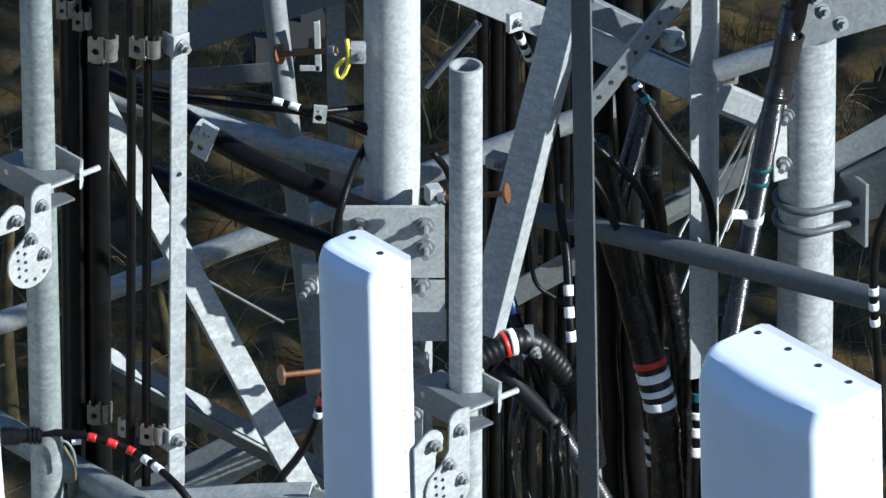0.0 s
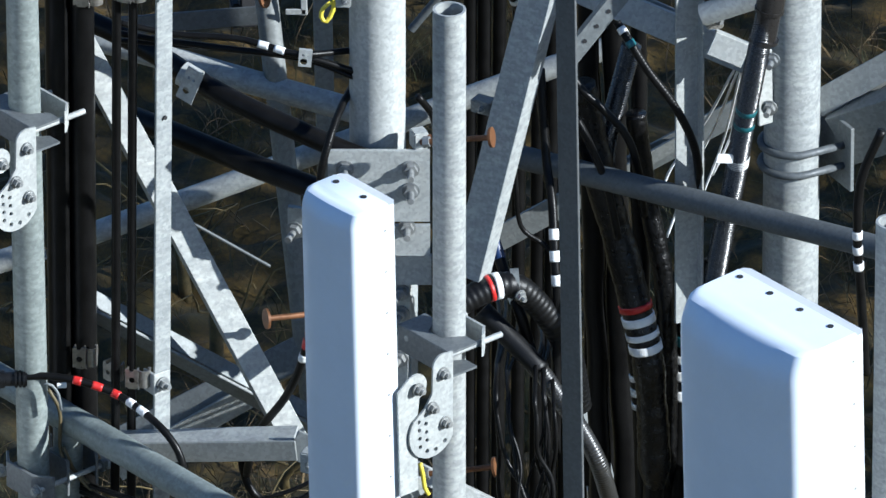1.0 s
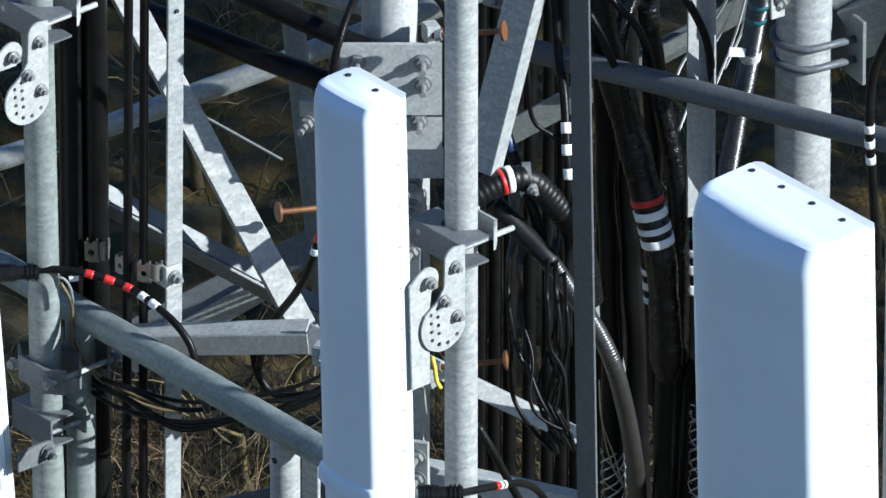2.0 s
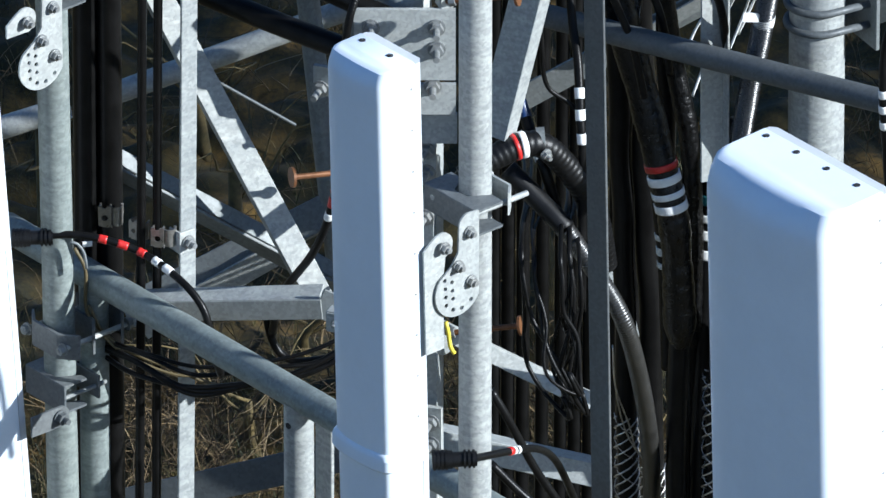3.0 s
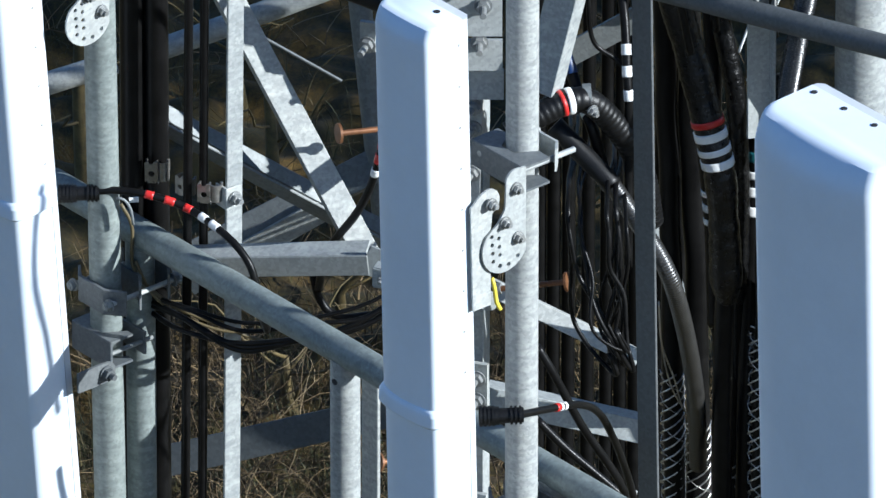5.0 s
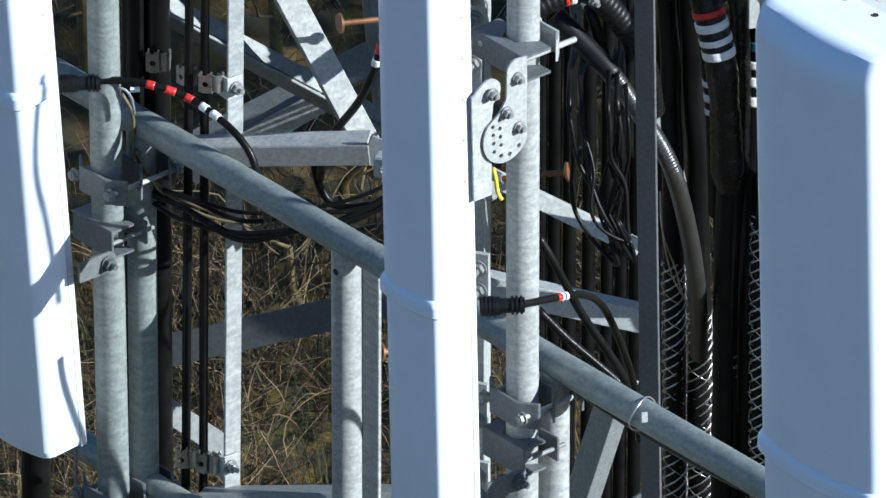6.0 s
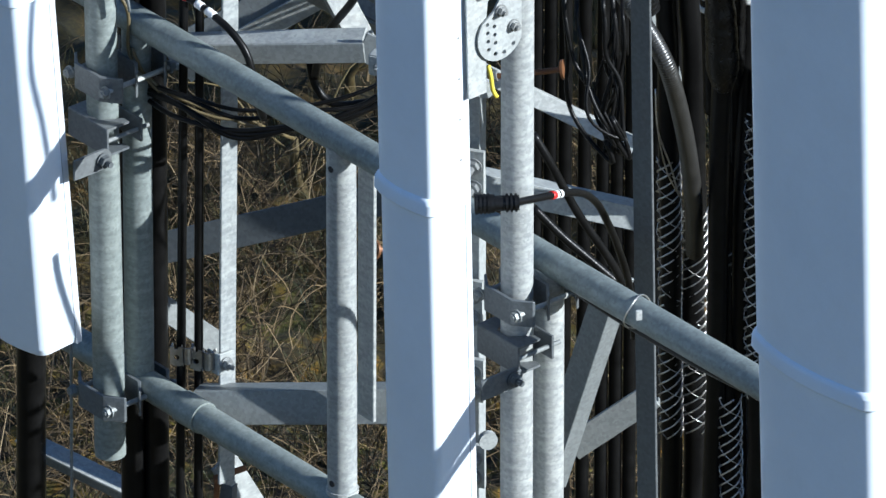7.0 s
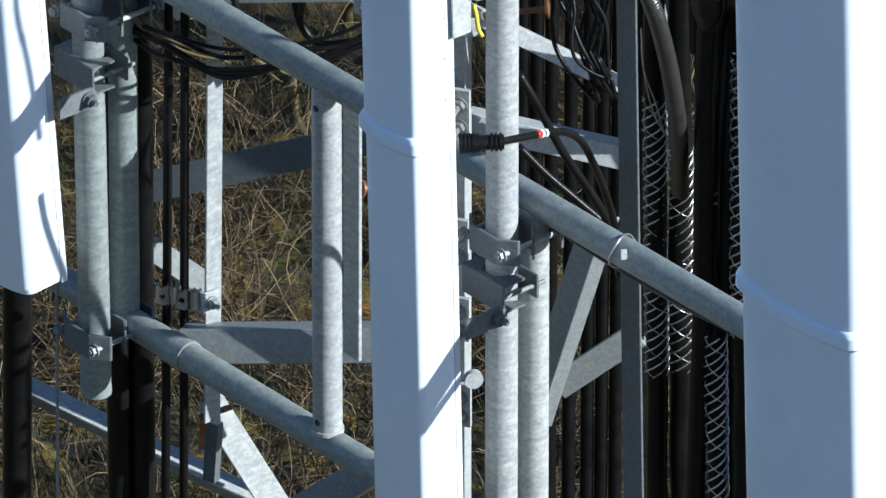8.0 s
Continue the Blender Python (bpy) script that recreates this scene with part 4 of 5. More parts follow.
def block(name, label, p, size, material, turn=0.0, category="bracket", lip=True):
    """A small folded box bracket open at the top."""
    ob = thing(name, label, category)
    m = Matrix.Translation(Vector(p)) @ Matrix.Rotation(radians(turn), 4, "Z")
    w, d, h = size
    bm = bmesh.new()
    bmesh.ops.create_cube(bm, size=1.0, matrix=m @ Matrix.Diagonal((w, d, h, 1)))
    bmesh.ops.bevel(bm, geom=list(bm.edges), offset=min(size) * 0.08, segments=2, affect="EDGES")
    part("body", bm, material, ob)
    if lip:
        bolt(ob, m @ Vector((w * 0.15, -d / 2 - 0.001, 0)), (m.to_3x3() @ Vector((0, -1, 0))), min(w, h) * 0.18, 0.006)
    return ob


block("leg_bracket", "small galvanised bracket at the foot of the leg", (-0.017, 0.900, -0.366), (0.028, 0.03, 0.034), ZINC_BRIGHT, 20)
block("leg_bracket", "small galvanised bracket on the pipe leg", (-0.155, 0.910, -0.079), (0.030, 0.03, 0.034), ZINC, 0)
block("bolt_nut", "brass coloured nut on a bolt", (-0.001, 0.890, -0.365), (0.014, 0.014, 0.02), COPPER, 0, "nut", False)
block("beam_clamp", "galvanised beam clamp bolted to the top beam", (0.129, 0.940, -0.031), (0.028, 0.012, 0.038), ZINC_BRIGHT, 35, "clamp")
block("spring_clip", "dull steel spring clip on the hanging angle", (0.101, 0.960, -0.328), (0.040, 0.03, 0.026), ZINC_DULL, -30, "clip")
block("spring_clip", "dull steel spring clip on the hanging angle", (0.132, 0.970, -0.330), (0.018, 0.012, 0.044), ZINC, -15, "clip")
block("strut_clamp", "galvanised clamp where the strut meets the beam", (0.417, 0.900, -0.047), (0.034, 0.03, 0.036), ZINC, 35, "clamp")
block("pipe_clip", "bright metal clip holding a pipe to the upright", (0.519, 0.930, -0.130), (0.032, 0.03, 0.040), CHROME, 20, "clip")
ob = thing("hose_clamp", "dull steel clamp ring on the conduit elbow", "clamp")
sleeve("ring", (0.159, 0.860, -0.645), (1, 0.05, 0.05), 0.0275, 0.016, ZINC_DULL, ob)
bolt(ob, (0.168, 0.830, -0.653), (0.5, -0.8, -0.2), 0.007, 0.008)
block("arm_clamp", "galvanised clamp at the end of the arm", (-0.215, 0.660, -0.906), (0.030, 0.03, 0.042), ZINC, -20, "clamp")
block("cable_tag", "small white tag on the cable run", (-0.675, 0.900, -0.881), (0.018, 0.004, 0.010), WHITE, 10, "tag", False)
block("rail_clip", "bright metal clip strapped to the rail", (0.258, -0.240, -0.921), (0.011, 0.006, 0.019), ZINC_PALE, 15, "clip", False)
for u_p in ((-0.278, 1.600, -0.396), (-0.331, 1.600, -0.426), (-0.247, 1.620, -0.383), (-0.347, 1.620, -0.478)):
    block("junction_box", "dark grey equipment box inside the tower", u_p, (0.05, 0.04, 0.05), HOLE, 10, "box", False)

# slotted connector on the slanting cable
def slotted_connector(p0, p1):
    ob = thing("cable_connector", "dark grey slotted metal cable connector", "connector")
    p0, p1 = Vector(p0), Vector(p1)
    d = (p1 - p0).normalized()
    mid = p0.lerp(p1, 0.5)
    grey = painted("dark_anodised_metal", (0.045, 0.042, 0.040), 0.32, 0.1, 30.0, 0.03, 0.6)
    shade_round(part("collar", pipe_bm(p0, mid, 0.026, 0.004, 28), grey, ob))
    shade_round(part("sleeve", pipe_bm(mid, p1, 0.0225, 0.003, 28), grey, ob))
    a, b = ring_axes(d)
    for k in range(10):
        q = (a * math.cos(k * math.tau / 10) + b * math.sin(k * math.tau / 10)) * 0.0222
        part("slot", prism_bm(flat_profile(0.005, 0.002), mid.lerp(p1, 0.2) + q, mid.lerp(p1, 0.85) + q * 1.0, q), HOLE, ob)
    for p in (p0, mid, p1):
        part("rim", pipe_bm(p - d * 0.003, p + d * 0.003, 0.0275, 0.004, 28), grey, ob)


cable("black tape wound over the connector's upper end", [(0.655, 0.790, 0.134), (0.642, 0.790, 0.088), (0.634, 0.790, 0.042), (0.628, 0.790, 0.013)], 0.021, WRAP, (), 18, 0, "", "tape_wrap", category="tape")
slotted_connector((0.628, 0.790, 0.017), (0.609, 0.785, -0.102))
ob = thing("cable_tie", "white plastic cable tie round the slanting cable", "cable tie")
sleeve("band", (0.566, 0.880, -0.399), Vector((0.577, 0.850, -0.300)) - Vector((0.559, 0.890, -0.450)), 0.0205, 0.020, WHITE, ob)
part("tail", prism_bm(flat_profile(0.018, 0.003), (0.527, 0.850, -0.381), (0.557, 0.858, -0.386), FRONT), WHITE, ob)

# bands and bracket on the big leg
LEG_C = Vector((0.666, 0.950, -0.398))
BACK = Vector((0.87, 0.49, 0))
SIDE = Vector((0.49, -0.87, 0))
for dz in (0.0, -0.042):
    ob = thing("u_bolt", "galvanised u-bolt round the pipe leg", "u-bolt", "leg u-bolts")
    r = 0.0575
    run = [LEG_C + SIDE * r + BACK * 0.078] + [LEG_C + (SIDE * math.cos(a) - BACK * math.sin(a)) * r for a in [k * math.pi / 20 for k in range(21)]] + [LEG_C - SIDE * r + BACK * 0.078]
    # the rod's shaded look comes from the darker zinc colour
    link_mesh("rod", tube_data("rod", [p + Vector((0, 0, dz)) for p in run], 0.0072, 12), ZINC_DARK, ob, "", True)
part("bracket_plate", box_bm(basis(LEG_C, BACK, SIDE, UP), (0.074, 0.082), (-0.075, 0.085), (-0.085, 0.045)), ZINC_DULL, TOWER)
bar("bracket_channel", channel_profile(0.11, 0.006, 0.05), (0.752, 0.960, -0.405), (0.905, 0.900, -0.318), (0.2, -0.95, 0.1), ZINC_DULL, TOWER)
bar("bracket_angle", angle_profile(0.05, 0.006, 0.045), (0.709, 0.980, -0.338), (0.884, 0.980, -0.228), OUT, ZINC_DULL, TOWER)
for k, p in enumerate(((0.686, 0.800, 0.062), (0.719, 0.810, 0.032), (0.626, 0.870, -0.188), (0.622, 0.870, -0.286), (0.671, 0.800, 0.091))):
    bolt(TOWER, p, (0.3, -0.9, 0.3) if k != 2 and k != 3 else (-0.2, -1, 0), 0.0095, 0.018, True, ZINC_DULL if k in (0, 1, 4) else None)
bar("gusset_tab", flat_profile(0.03, 0.006), (0.614, 0.900, -0.186), (0.617, 0.900, -0.337), (0.5, -0.85, 0), ZINC_BRIGHT, TOWER)

# further tower members
bar("upright_bar", flat_profile(0.036, 0.006), (-0.201, 1.450, -0.178), (-0.190, 1.450, -0.758), (0.3, -0.95, 0), ZINC_DULL, TOWER)
brace((-0.590, 1.600, -0.501), (-0.299, 1.550, -0.449), 0.036, OUT, 0.03, 1, ZINC_DARK)
bar("light_angle", angle_profile(0.012, 0.003, 0.01), (-0.265, 1.300, -0.314), (-0.227, 1.300, -0.314), FRONT, ZINC_BRIGHT, TOWER)
bar("light_angle", angle_profile(0.012, 0.003, 0.01), (-0.233, 1.300, -0.218), (-0.230, 1.300, -0.321), FRONT, ZINC_BRIGHT, TOWER)
brace((0.264, 1.020, -0.049), (0.357, 1.020, -0.100), 0.045, (0.4, -0.9, 0), 0.03)
brace((0.309, 1.300, -0.300), (0.257, 1.300, -0.477), 0.04, ALONG, 0.03)
splice((-0.246, 1.100, -0.617), 0.030, 0.060, (-0.3, -0.95, 0), ((0.0, -0.045),))
# plates down the leg behind the antenna
for v0, v1, w in ((600, 690, 0.10), (700, 860, 0.09), (905, 960, 0.125), (1090, 1180, 0.12), (1330, 1420, 0.115), (1480, 1560, 0.12), (1640, 1720, 0.125)):
    z0 = -0.665 + (v0 - 600) / 883.0 * -1.02
    h = (v1 - v0) / 883.0
    splice((-0.081, 0.932 - (0.01 if v0 % 20 else 0.0), z0), w, h, (-0.3, -0.954, 0), ((w * 0.34, -h * 0.3), (w * 0.34, -h * 0.75)))
for p in ((-0.017, 0.860, -1.817), (-0.023, 0.860, -1.067), (-0.019, 0.860, -1.363)):
    ob = part("washer", pipe_bm(Vector(p), Vector(p) + Vector((0.3, -0.95, 0)) * 0.012, 0.018, 0, 24), ZINC_BRIGHT, TOWER)

ob = thing("brass_clip", "brass coloured clip and tab under the upright bar", "clip")
part("strap", prism_bm(flat_profile(0.012, 0.004), (-0.528, 0.880, -1.918), (-0.467, 0.895, -1.902), (0.2, -0.8, 0.6), None, 0.0008), COPPER, ob)
part("tab", prism_bm(flat_profile(0.012, 0.003), (-0.520, 0.885, -1.922), (-0.524, 0.885, -1.990), (0.5, -0.86, 0), None, 0.0008), COPPER, ob)
part("foot", prism_bm(angle_profile(0.026, 0.003, 0.02), (-0.504, 0.885, -1.935), (-0.512, 0.885, -2.060), (-0.5, -0.86, 0), None, 0.0008), ZINC_DARK, ob, "dark steel foot")
pipe("tie_rod", (-0.482, 1.60, -0.893), (-0.300, 1.60, -1.008), 0.0032, ZINC_DARK, TOWER, 0, 10)

# ---- wire-mesh cable grips ----
def cable_grip(p0, p1, r, label="woven steel wire grip round a feeder cable"):
    ob = thing("cable_grip", label, "cable grip", "cable grips")
    p0, p1 = Vector(p0), Vector(p1)
    axis = p1 - p0
    a, b = ring_axes(axis)
    turns, n = axis.length / 0.105, 56
    for way, k in [(1, k) for k in range(5)] + [(-1, k) for k in range(2)]:
        pts = []
        for j in range(n + 1):
            s = j / n
            ang = way * (s * turns * math.tau) + k * math.tau / (5 if way > 0 else 2)
            pts.append(p0 + axis * s + (a * math.cos(ang) + b * math.sin(ang)) * (r + 0.002 + 0.003 * noise.noise(Vector((s * 9, k, way)))))
        link_mesh("wire", tube_data("wire", pts, 0.0017 if way > 0 else 0.0008, 6), CHROME, ob, "", True)
    return ob


cable_grip((0.322, 1.210, -1.409), (0.330, 1.210, -2.008), 0.021)
cable_grip((0.371, 1.230, -1.529), (0.376, 1.230, -2.009), 0.023)
cable_grip((0.439, 1.030, -1.818), (0.444, 1.030, -2.174), 0.0195)
cable_grip((0.436, 1.090, -1.535), (0.438, 1.090, -1.803), 0.0195)
cable_grip((0.484, 1.000, -1.207), (0.486, 1.000, -1.800), 0.021)
for k in range(2):
    cable("thin steel pulling wire of the cable grip", [Vector((0.371, 1.190, -1.519)), Vector((0.342, 1.150, -1.460)), Vector((0.318, 1.130, -1.388)) + Vector((0.01 * k, 0, 0)), Vector((0.303, 1.110, -1.293)), Vector((0.297, 1.110, -1.208))], 0.0016, CHROME, (), 6, 0, "pulling wires", "wire", wobble=0.004)
# tie wire round the rail
pts = [RAIL + ALONG * 0.245 + (OUT * math.cos(a) + UP * math.sin(a)) * 0.0325 + ALONG * 0.006 * math.sin(a * 2) for a in [k * math.tau / 20 for k in range(21)]]
link_mesh("tie_wire", tube_data("tie_wire", pts, 0.0016, 6), CHROME, None, "", True)
tagged(bpy.data.objects["tie_wire"], "thin steel tie wire wound round the rail", "wire")

# dark cable lashed under the rail
cable("black cable lashed under the upper rail", [RAIL + ALONG * s + Vector((0, 0.02, -0.036 - 0.012 * abs(math.sin(s * 5)))) for s in (0.02, 0.2, 0.4, 0.6, 0.8, 1.0, 1.2)], 0.0085, BLACK, (), 12)
# drip loops and loose ends inside the tower
rng = random.Random(11)
starts = [(0.125, 0.750, -0.855), (0.146, 0.720, -0.862), (0.172, 0.740, -0.838), (0.197, 0.700, -0.839), (0.213, 0.730, -0.844), (0.229, 0.700, -0.863)]
ends = [(0.209, 0.680, -1.124), (0.229, 0.700, -1.118), (0.216, 0.660, -1.077), (0.243, 0.680, -1.118), (0.198, 0.700, -1.112), (0.234, 0.660, -1.066)]
for k in range(10):
    a, b = Vector(rng.choice(starts)), Vector(rng.choice(ends))
    mid = a.lerp(b, 0.5) + Vector((rng.uniform(-0.03, 0.03), rng.uniform(-0.05, 0.05), rng.uniform(-0.08, 0.02)))
    cable("thin black cable looping inside the tower", [a + Vector((rng.uniform(-0.02, 0.02), 0.40, 0.02)), a + Vector((0, 0.06, 0.04)), a, a.lerp(mid, 0.5) + Vector((rng.uniform(-0.02, 0.02), 0, 0)), mid, b, b + Vector((rng.uniform(-0.02, 0.03), 0, 0.05))], rng.uniform(0.0028, 0.0048), BLACK, (), 8, 0, "loose inner cables", wobble=0.012)
cable("thin black cable hanging by the elbow", [(0.155, 0.920, -0.400), (0.160, 0.920, -0.465), (0.164, 0.920, -0.535), (0.177, 0.920, -0.570), (0.208, 0.920, -0.593), (0.239, 0.920, -0.629)], 0.0045, BLACK)
cable("dark cable with blue tape wrap", [(0.113, 1.000, -0.607), (0.127, 0.990, -0.649), (0.146, 0.950, -0.692), (0.167, 0.900, -0.724), (0.188, 0.900, -0.807)], 0.011, BLACK, ((0.0, 0.06, BLUE), (0.135, 0.018, WHITE)), 14)
cable("shiny black corrugated cable behind the strut", [(0.373, 1.130, -0.292), (0.363, 1.130, -0.335), (0.347, 1.130, -0.405), (0.329, 1.150, -0.498), (0.322, 1.200, -0.613)], 0.018, GLOSS, (), 18, 0.0048)
cable("thin black cable drooping across the bundle", [(0.250, 1.000, -0.270), (0.285, 0.990, -0.317), (0.327, 0.990, -0.361), (0.363, 0.990, -0.408), (0.385, 0.990, -0.478), (0.396, 1.010, -0.583)], 0.0075, BLACK)
cable("thin black cable drooping across the bundle", [(0.250, 0.980, -0.330), (0.283, 0.970, -0.386), (0.307, 0.970, -0.444), (0.328, 0.970, -0.503), (0.349, 0.970, -0.609)], 0.0075, BLACK)
cable("thin black cable hanging beside the clip", [(-0.019, 0.700, -0.174), (0.006, 0.720, -0.219), (0.016, 0.740, -0.264)], 0.007, BLACK)
cable("thin metal hook and wire on the mount pipe", [(-0.704, 0.800, -0.823), (-0.690, 0.800, -0.827), (-0.678, 0.800, -0.847), (-0.674, 0.800, -0.878)], 0.0028, ZINC_DULL, (), 10, 0, "", "hook", category="hook")
cable("thin grey wire hanging behind the antenna", [(-0.793, 0.950, -1.528), (-0.794, 0.950, -1.771), (-0.798, 0.950, -2.262)], 0.003, ZINC_DULL, (), 8, 0, "", "wire", category="wire")

# ---- thicket on the ground below: twigs and tufts ----
def thicket():
    m, n, l, b = nodes_of("dry_twigs")
    geo = n.new("ShaderNodeNewGeometry")
    c = ramp(n, l, geo.outputs["Random Per Island"], [(0.0, (0.022, 0.016, 0.007)), (0.5, (0.078, 0.050, 0.019)), (0.9, (0.15, 0.104, 0.046)), (1.0, (0.24, 0.18, 0.095))])
    l.new(c, b.inputs["Base Color"])
    b.inputs["Roughness"].default_value = 0.85
    m2, n, l, b = nodes_of("dry_grass")
    geo = n.new("ShaderNodeNewGeometry")
    c = ramp(n, l, geo.outputs["Random Per Island"], [(0.0, (0.018, 0.025, 0.004)), (0.45, (0.038, 0.040, 0.006)), (0.8, (0.074, 0.054, 0.013)), (1.0, (0.13, 0.088, 0.028))])
    l.new(c, b.inputs["Base Color"])
    b.inputs["Roughness"].default_value = 0.7
    rng = np.random.default_rng(4)
    verts, faces = [], []

    def stem(p, d, length, r, curl, steps):
        o, path = len(verts), []
        bend = Vector(rng.normal(0, 1, 3)) * curl
        for s in range(steps + 1):
            rr = r * (1 - 0.65 * s / steps)
            a, bb = ring_axes(d)
            verts.extend((p + a * rr, p - a * rr * 0.5 + bb * rr * 0.87, p - a * rr * 0.5 - bb * rr * 0.87))
            if s:
                q = o + (s - 1) * 3
                faces.extend((q + j, q + (j + 1) % 3, q + 3 + (j + 1) % 3, q + 3 + j) for j in range(3))
            path.append((p, d))
            p = p + d * length / steps
            d = (d + bend / steps + Vector(rng.normal(0, 0.10, 3))).normalized()
        return path

    # brushwood: leaning stems that fork into thin curling twigs
    for k in range(4300):
        p = Vector((rng.uniform(-2.8, 3.4), 45.5 + (6.5 * rng.random() if k % 4 else 16 * rng.random()), GROUND_Z + 0.3))
        if noise.noise(Vector((p.x * 1.5, p.y * 0.8, 4.0))) < -0.08:
            continue
        d = Vector((rng.normal(0, 0.45), rng.normal(0, 0.45), 1)).normalized()
        tall = rng.uniform(0.3, 1.1)
        main = stem(p, d, tall, 0.003 + 0.0045 * rng.random() ** 2, 1.0, 7)
        for j in range(4):
            q, e = main[rng.integers(1, 6)]
            e = (e + Vector(rng.normal(0, 0.75, 3))).normalized()
            stem(q, e, tall * rng.uniform(0.25, 0.7), 0.0018 + 0.0018 * rng.random(), 2.2, 7)
    data = bpy.data.meshes.new("twigs")
    data.from_pydata(verts, [], faces)
    ob = thing("thicket", "tangled dry brown brushwood and weeds on the ground below", "undergrowth", kind="stuff")
    link_mesh("twigs", data, m, ob)
    # dry and green grass: long thin blades that arch over, growing in tufts
    tufts = 2600
    spots = np.stack([rng.uniform(-2.8, 3.4, tufts), 45.5 + np.where(rng.random(tufts) < 0.55, 6.5, 16) * rng.random(tufts)], 1)
    spots = spots[[noise.noise(Vector((x * 1.5, y * 0.8, 9.0))) > -0.05 for x, y in spots.tolist()]]
    count = 20000
    home = rng.integers(0, len(spots), count)
    base = np.concatenate([spots[home] + rng.normal(0, 0.07, (count, 2)), np.full((count, 1), GROUND_Z + 0.28)], 1)
    turn = rng.uniform(0, math.tau, count)
    way = np.stack([np.cos(turn), np.sin(turn), np.zeros(count)], 1)
    side = np.stack([-np.sin(turn + rng.normal(0, 0.6, count)), np.cos(turn), np.zeros(count)], 1)
    long = rng.uniform(0.15, 0.62, count)[:, None]
    arch = rng.uniform(0.25, 1.0, count)[:, None]
    wide = (0.0014 + 0.0022 * rng.random(count) ** 2)[:, None]
    rows = []
    for s in (0.0, 0.3, 0.6, 0.85, 1.0):
        mid = base + way * long * arch * s ** 1.6 + np.array([0, 0, 1.0]) * long * (s - 0.55 * arch * s ** 2.2)
        rows += [mid - side * wide * (1.05 - s), mid + side * wide * (1.05 - s)]
    blades = np.stack(rows, 1).reshape(-1, 3)
    o = np.arange(count)[:, None, None] * 10 + np.array([[0, 1, 3, 2], [2, 3, 5, 4], [4, 5, 7, 6], [6, 7, 9, 8]])[None]
    data = bpy.data.meshes.new("grass")
    data.from_pydata(blades.tolist(), [], o.reshape(-1, 4).tolist())
    link_mesh("grass", data, m2, ob)
    return ob


def mossy_lumps():
    m, n, l, b = nodes_of("moss_and_litter")
    vec = coords(n, l)
    big, fine = noise_tex(n, l, vec, 2.2, 4.0, 0.6), noise_tex(n, l, vec, 34.0, 6.0, 0.8)
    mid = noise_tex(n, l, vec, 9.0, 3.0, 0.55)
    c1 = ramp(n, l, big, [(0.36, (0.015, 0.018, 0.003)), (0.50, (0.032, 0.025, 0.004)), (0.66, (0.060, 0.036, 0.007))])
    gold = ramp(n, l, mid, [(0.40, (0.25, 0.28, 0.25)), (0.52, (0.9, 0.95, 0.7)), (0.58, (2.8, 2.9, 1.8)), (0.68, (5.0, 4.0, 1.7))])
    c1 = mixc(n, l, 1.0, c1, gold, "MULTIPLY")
    c2 = ramp(n, l, fine, [(0.36, (0.35, 0.35, 0.3)), (0.5, (0.85, 0.85, 0.75)), (0.66, (1.5, 1.4, 1.1))])
    # far ground blends from the litter to its own tone, standing in for the wood's shade
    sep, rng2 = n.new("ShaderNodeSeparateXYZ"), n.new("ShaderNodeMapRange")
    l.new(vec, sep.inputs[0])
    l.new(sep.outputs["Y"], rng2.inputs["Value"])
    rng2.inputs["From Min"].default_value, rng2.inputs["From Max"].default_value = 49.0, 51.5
    far_tone = ramp(n, l, big, [(0.4, (0.027, 0.022, 0.002)), (0.65, (0.090, 0.054, 0.007))])
    c1 = mixc(n, l, rng2.outputs[0], c1, far_tone)
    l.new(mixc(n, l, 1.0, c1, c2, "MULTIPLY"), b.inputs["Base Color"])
    b.inputs["Roughness"].default_value = 0.95
    verts, faces = [], []
    nx, ny = 190, 420
    for j, k in product(range(ny + 1), range(nx + 1)):
        x, y = -4.8 + 9.6 * k / nx, 43.5 + 23.0 * j / ny
        q = Vector((x, y, 0))
        z = 0.16 * noise.noise(q * 1.3) + 0.10 * noise.noise(q * 4.1 + Vector((3, 1, 0))) + 0.02 * noise.noise(q * 11)
        verts.append((x, y, GROUND_Z + 0.34 + z))
    for j, k in product(range(ny), range(nx)):
        o = j * (nx + 1) + k
        faces.append((o, o + 1, o + nx + 2, o + nx + 1))
    data = bpy.data.meshes.new("undergrowth")
    data.from_pydata(verts, [], faces)
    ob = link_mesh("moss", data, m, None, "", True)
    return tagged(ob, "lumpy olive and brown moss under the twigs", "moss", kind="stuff")


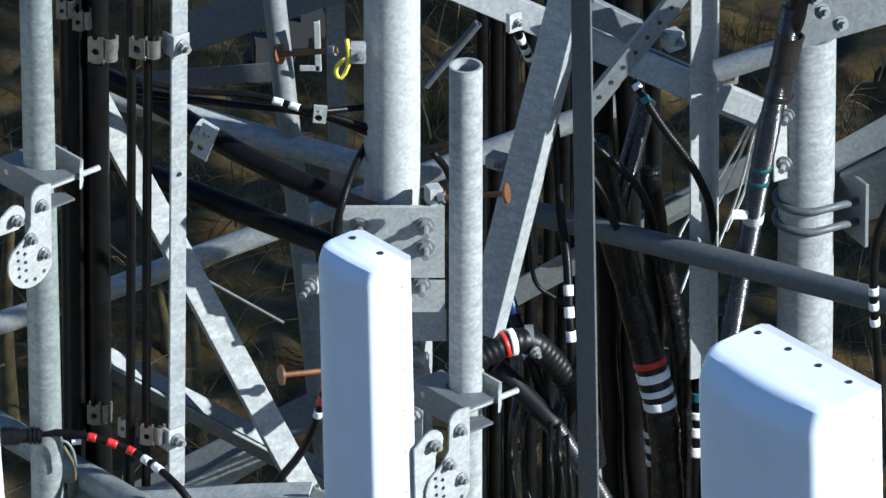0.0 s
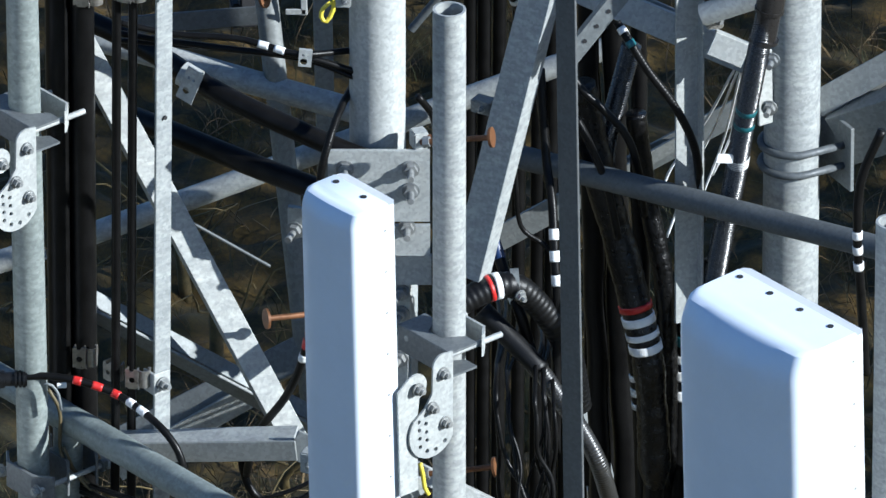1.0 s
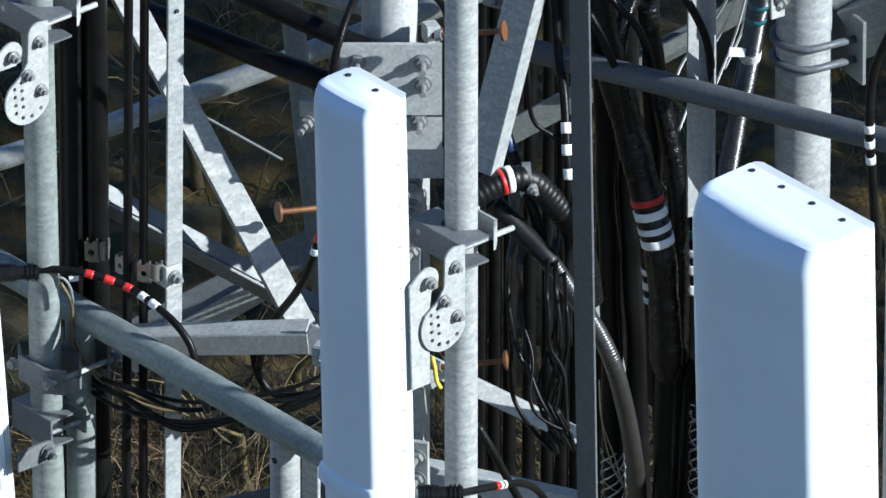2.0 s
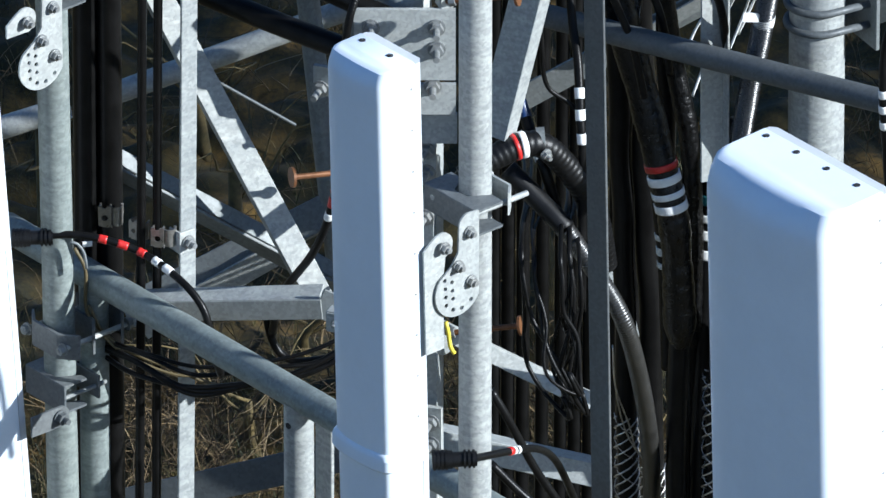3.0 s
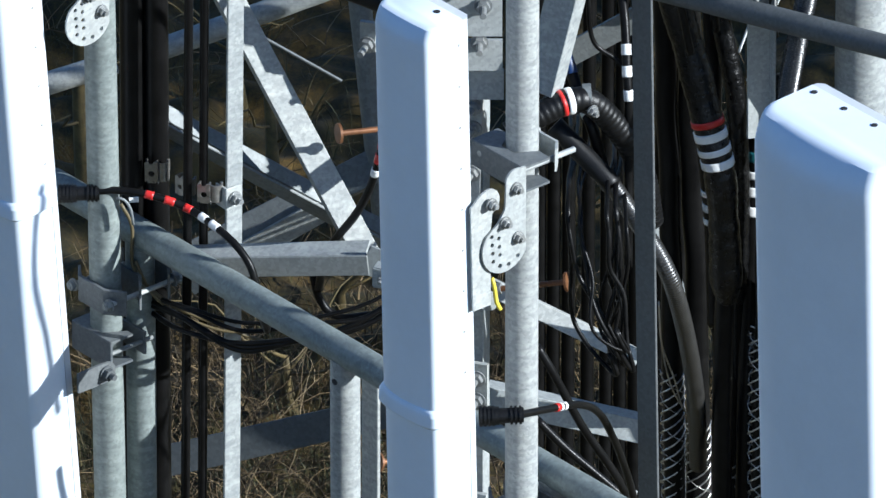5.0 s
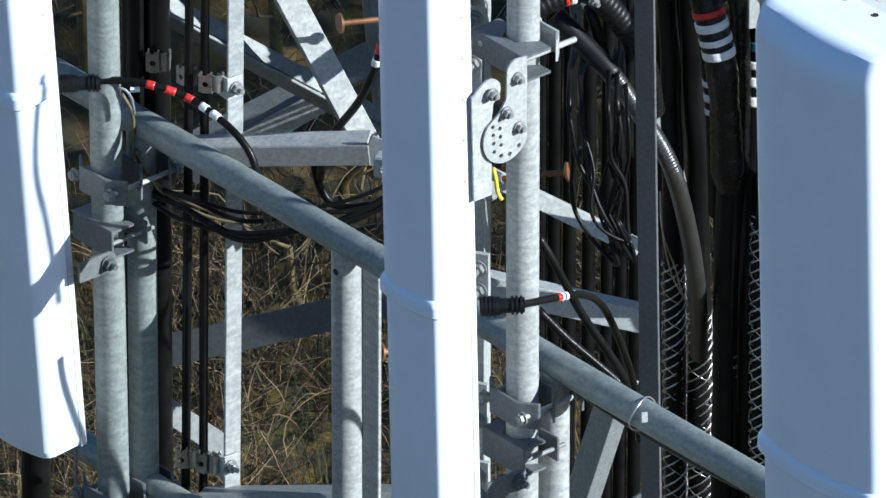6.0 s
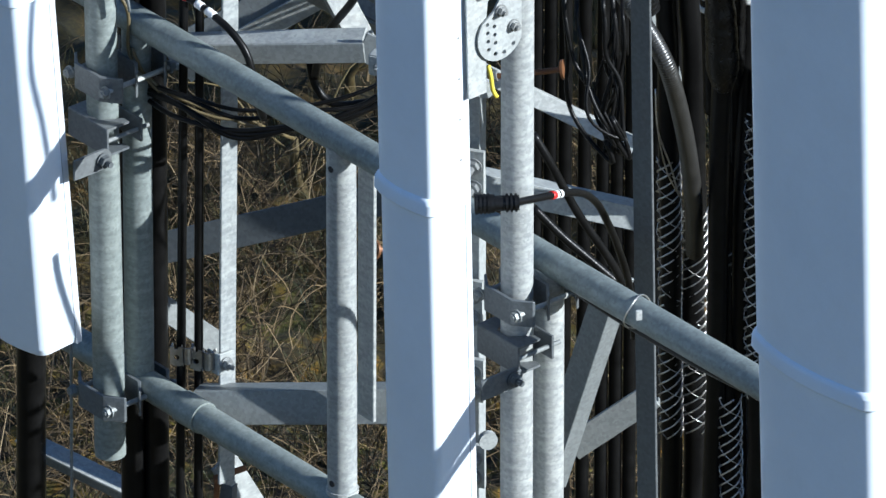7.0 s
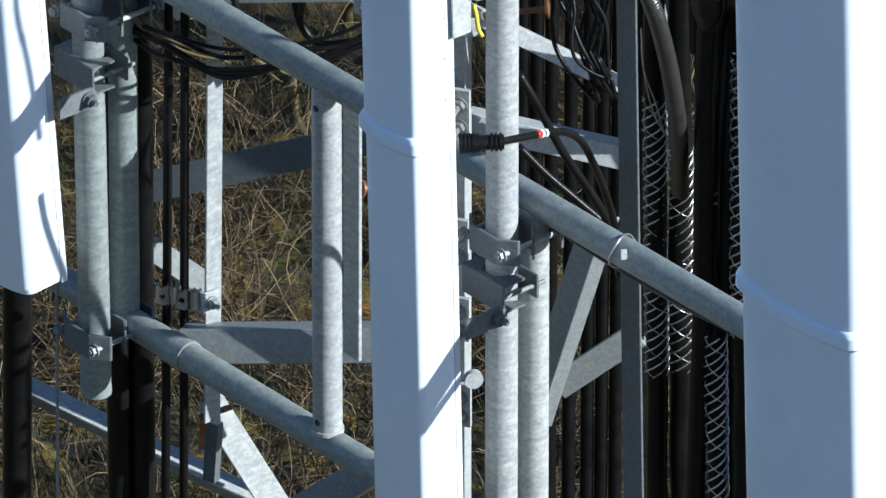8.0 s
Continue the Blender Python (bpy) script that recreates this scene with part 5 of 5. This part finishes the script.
def saplings():
    bark = painted("pale_dead_wood", (0.13, 0.095, 0.030), 0.8, 0.3, 12.0, 0.5)
    rng = np.random.default_rng(9)
    for k, (x, y, h) in enumerate(((-2.32, 53.6, 1.6), (-1.31, 53.5, 0.84), (-1.49, 54.6, 0.6), (-1.15, 51.1, 0.48), (-0.9, 52.2, 0.46), (0.37, 52.9, 0.7), (0.75, 50.3, 0.52))):
        ob = thing("sapling", "dead pale sapling standing in the thicket", "sapling", "dead saplings")
        base = Vector((x, y, GROUND_Z + 0.3))
        path = spline([base, base + Vector((rng.normal(0, 0.03), 0, h * 0.5)), base + Vector((rng.normal(0, 0.08), rng.normal(0, 0.05), h))], 0.1)
        r0 = rng.uniform(0.035, 0.06)
        link_mesh("trunk", tube_data("trunk", path, lambda s: r0 * (1 - 0.55 * s / h), 8), bark, ob, "", True)
        for j in range(5):
            a = path[int(len(path) * rng.uniform(0.3, 0.95))]
            d = Vector((rng.normal(0, 1), rng.normal(0, 1), 0.8)).normalized()
            q = spline([a, a + d * 0.25, a + d * 0.5 + Vector((rng.normal(0, 0.1), 0, 0.1)), a + d * 0.8], 0.1)
            link_mesh("branch", tube_data("branch", q, lambda s: 0.010 * (1 - 0.7 * s / 0.85), 5), bark, ob, "", True)


def shade_tree(p, tall, seed, count):
    """An unseen evergreen, added so that its shadow falls on the far part of the thicket."""
    rng = np.random.default_rng(seed)
    ob = thing("added_shade_tree", "unseen tall evergreen tree added to shade the thicket", "tree", "evergreen trees")
    base = Vector((p[0], p[1], GROUND_Z - 0.1))
    path = spline([base, base + Vector((rng.normal(0, 0.15), rng.normal(0, 0.15), tall * 0.5)), base + Vector((rng.normal(0, 0.2), 0, tall))], 0.6)
    link_mesh("trunk", tube_data("trunk", path, lambda s: 0.22 * (1.03 - s / tall), 10), BARK, ob, "", True)
    for k in range(14):
        a = path[int(len(path) * rng.uniform(0.35, 0.95))]
        turn, reach = rng.uniform(0, math.tau), rng.uniform(0.8, 1.7)
        d = Vector((math.cos(turn), math.sin(turn), 0.15)) * reach
        link_mesh("limb", tube_data("limb", spline([a, a + d * 0.5 + Vector((0, 0, 0.1)), a + d], 0.3), lambda s: 0.05 * (1.05 - s / 1.8), 6), BARK, ob, "", True)
    turn, h = rng.uniform(0, math.tau, count), rng.random(count)
    width = 1.9 * np.sin(np.clip(h * 0.9 + 0.12, 0, 1) * math.pi) ** 0.6 * np.sqrt(rng.random(count)) * (1 + 0.25 * np.sin(turn * 3 + h * 9))
    mid = np.array(base) + np.stack([np.cos(turn) * width, np.sin(turn) * width, tall * (0.36 + 0.66 * h)], 1)
    a = rng.normal(0, 1, (count, 3))
    a /= np.linalg.norm(a, axis=1)[:, None]
    b = np.cross(a, rng.normal(0, 1, (count, 3)))
    b /= np.linalg.norm(b, axis=1)[:, None]
    s = rng.uniform(0.10, 0.24, (count, 1))
    quads = np.stack([mid - a * s, mid + b * s * 0.5, mid + a * s, mid - b * s * 0.5], 1).reshape(-1, 3)
    data = bpy.data.meshes.new("crown")
    data.from_pydata(quads.tolist(), [], np.arange(count * 4).reshape(-1, 4).tolist())
    link_mesh("crown", data, NEEDLES, ob)


thicket()
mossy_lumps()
saplings()
BARK = painted("grey_brown_bark", (0.07, 0.052, 0.035), 0.9, 0.3, 5.0, 0.6)
NEEDLES = painted("dark_evergreen_foliage", (0.035, 0.055, 0.018), 0.7, 0.3, 3.0, 0.2)
# row of added trees out of view, set sunward to shade the far ground
for k in range(4):
    q = 49.2 + 1.9 * k
    near = 2.0 + (k % 2) * 1.4
    shade_tree((0.94 * near + 0.342 * q, -0.342 * near + 0.94 * q), 15.5 + (k * 7 % 3) * 0.6, 20 + k, 2300 if k in (1, 2) else 1500)
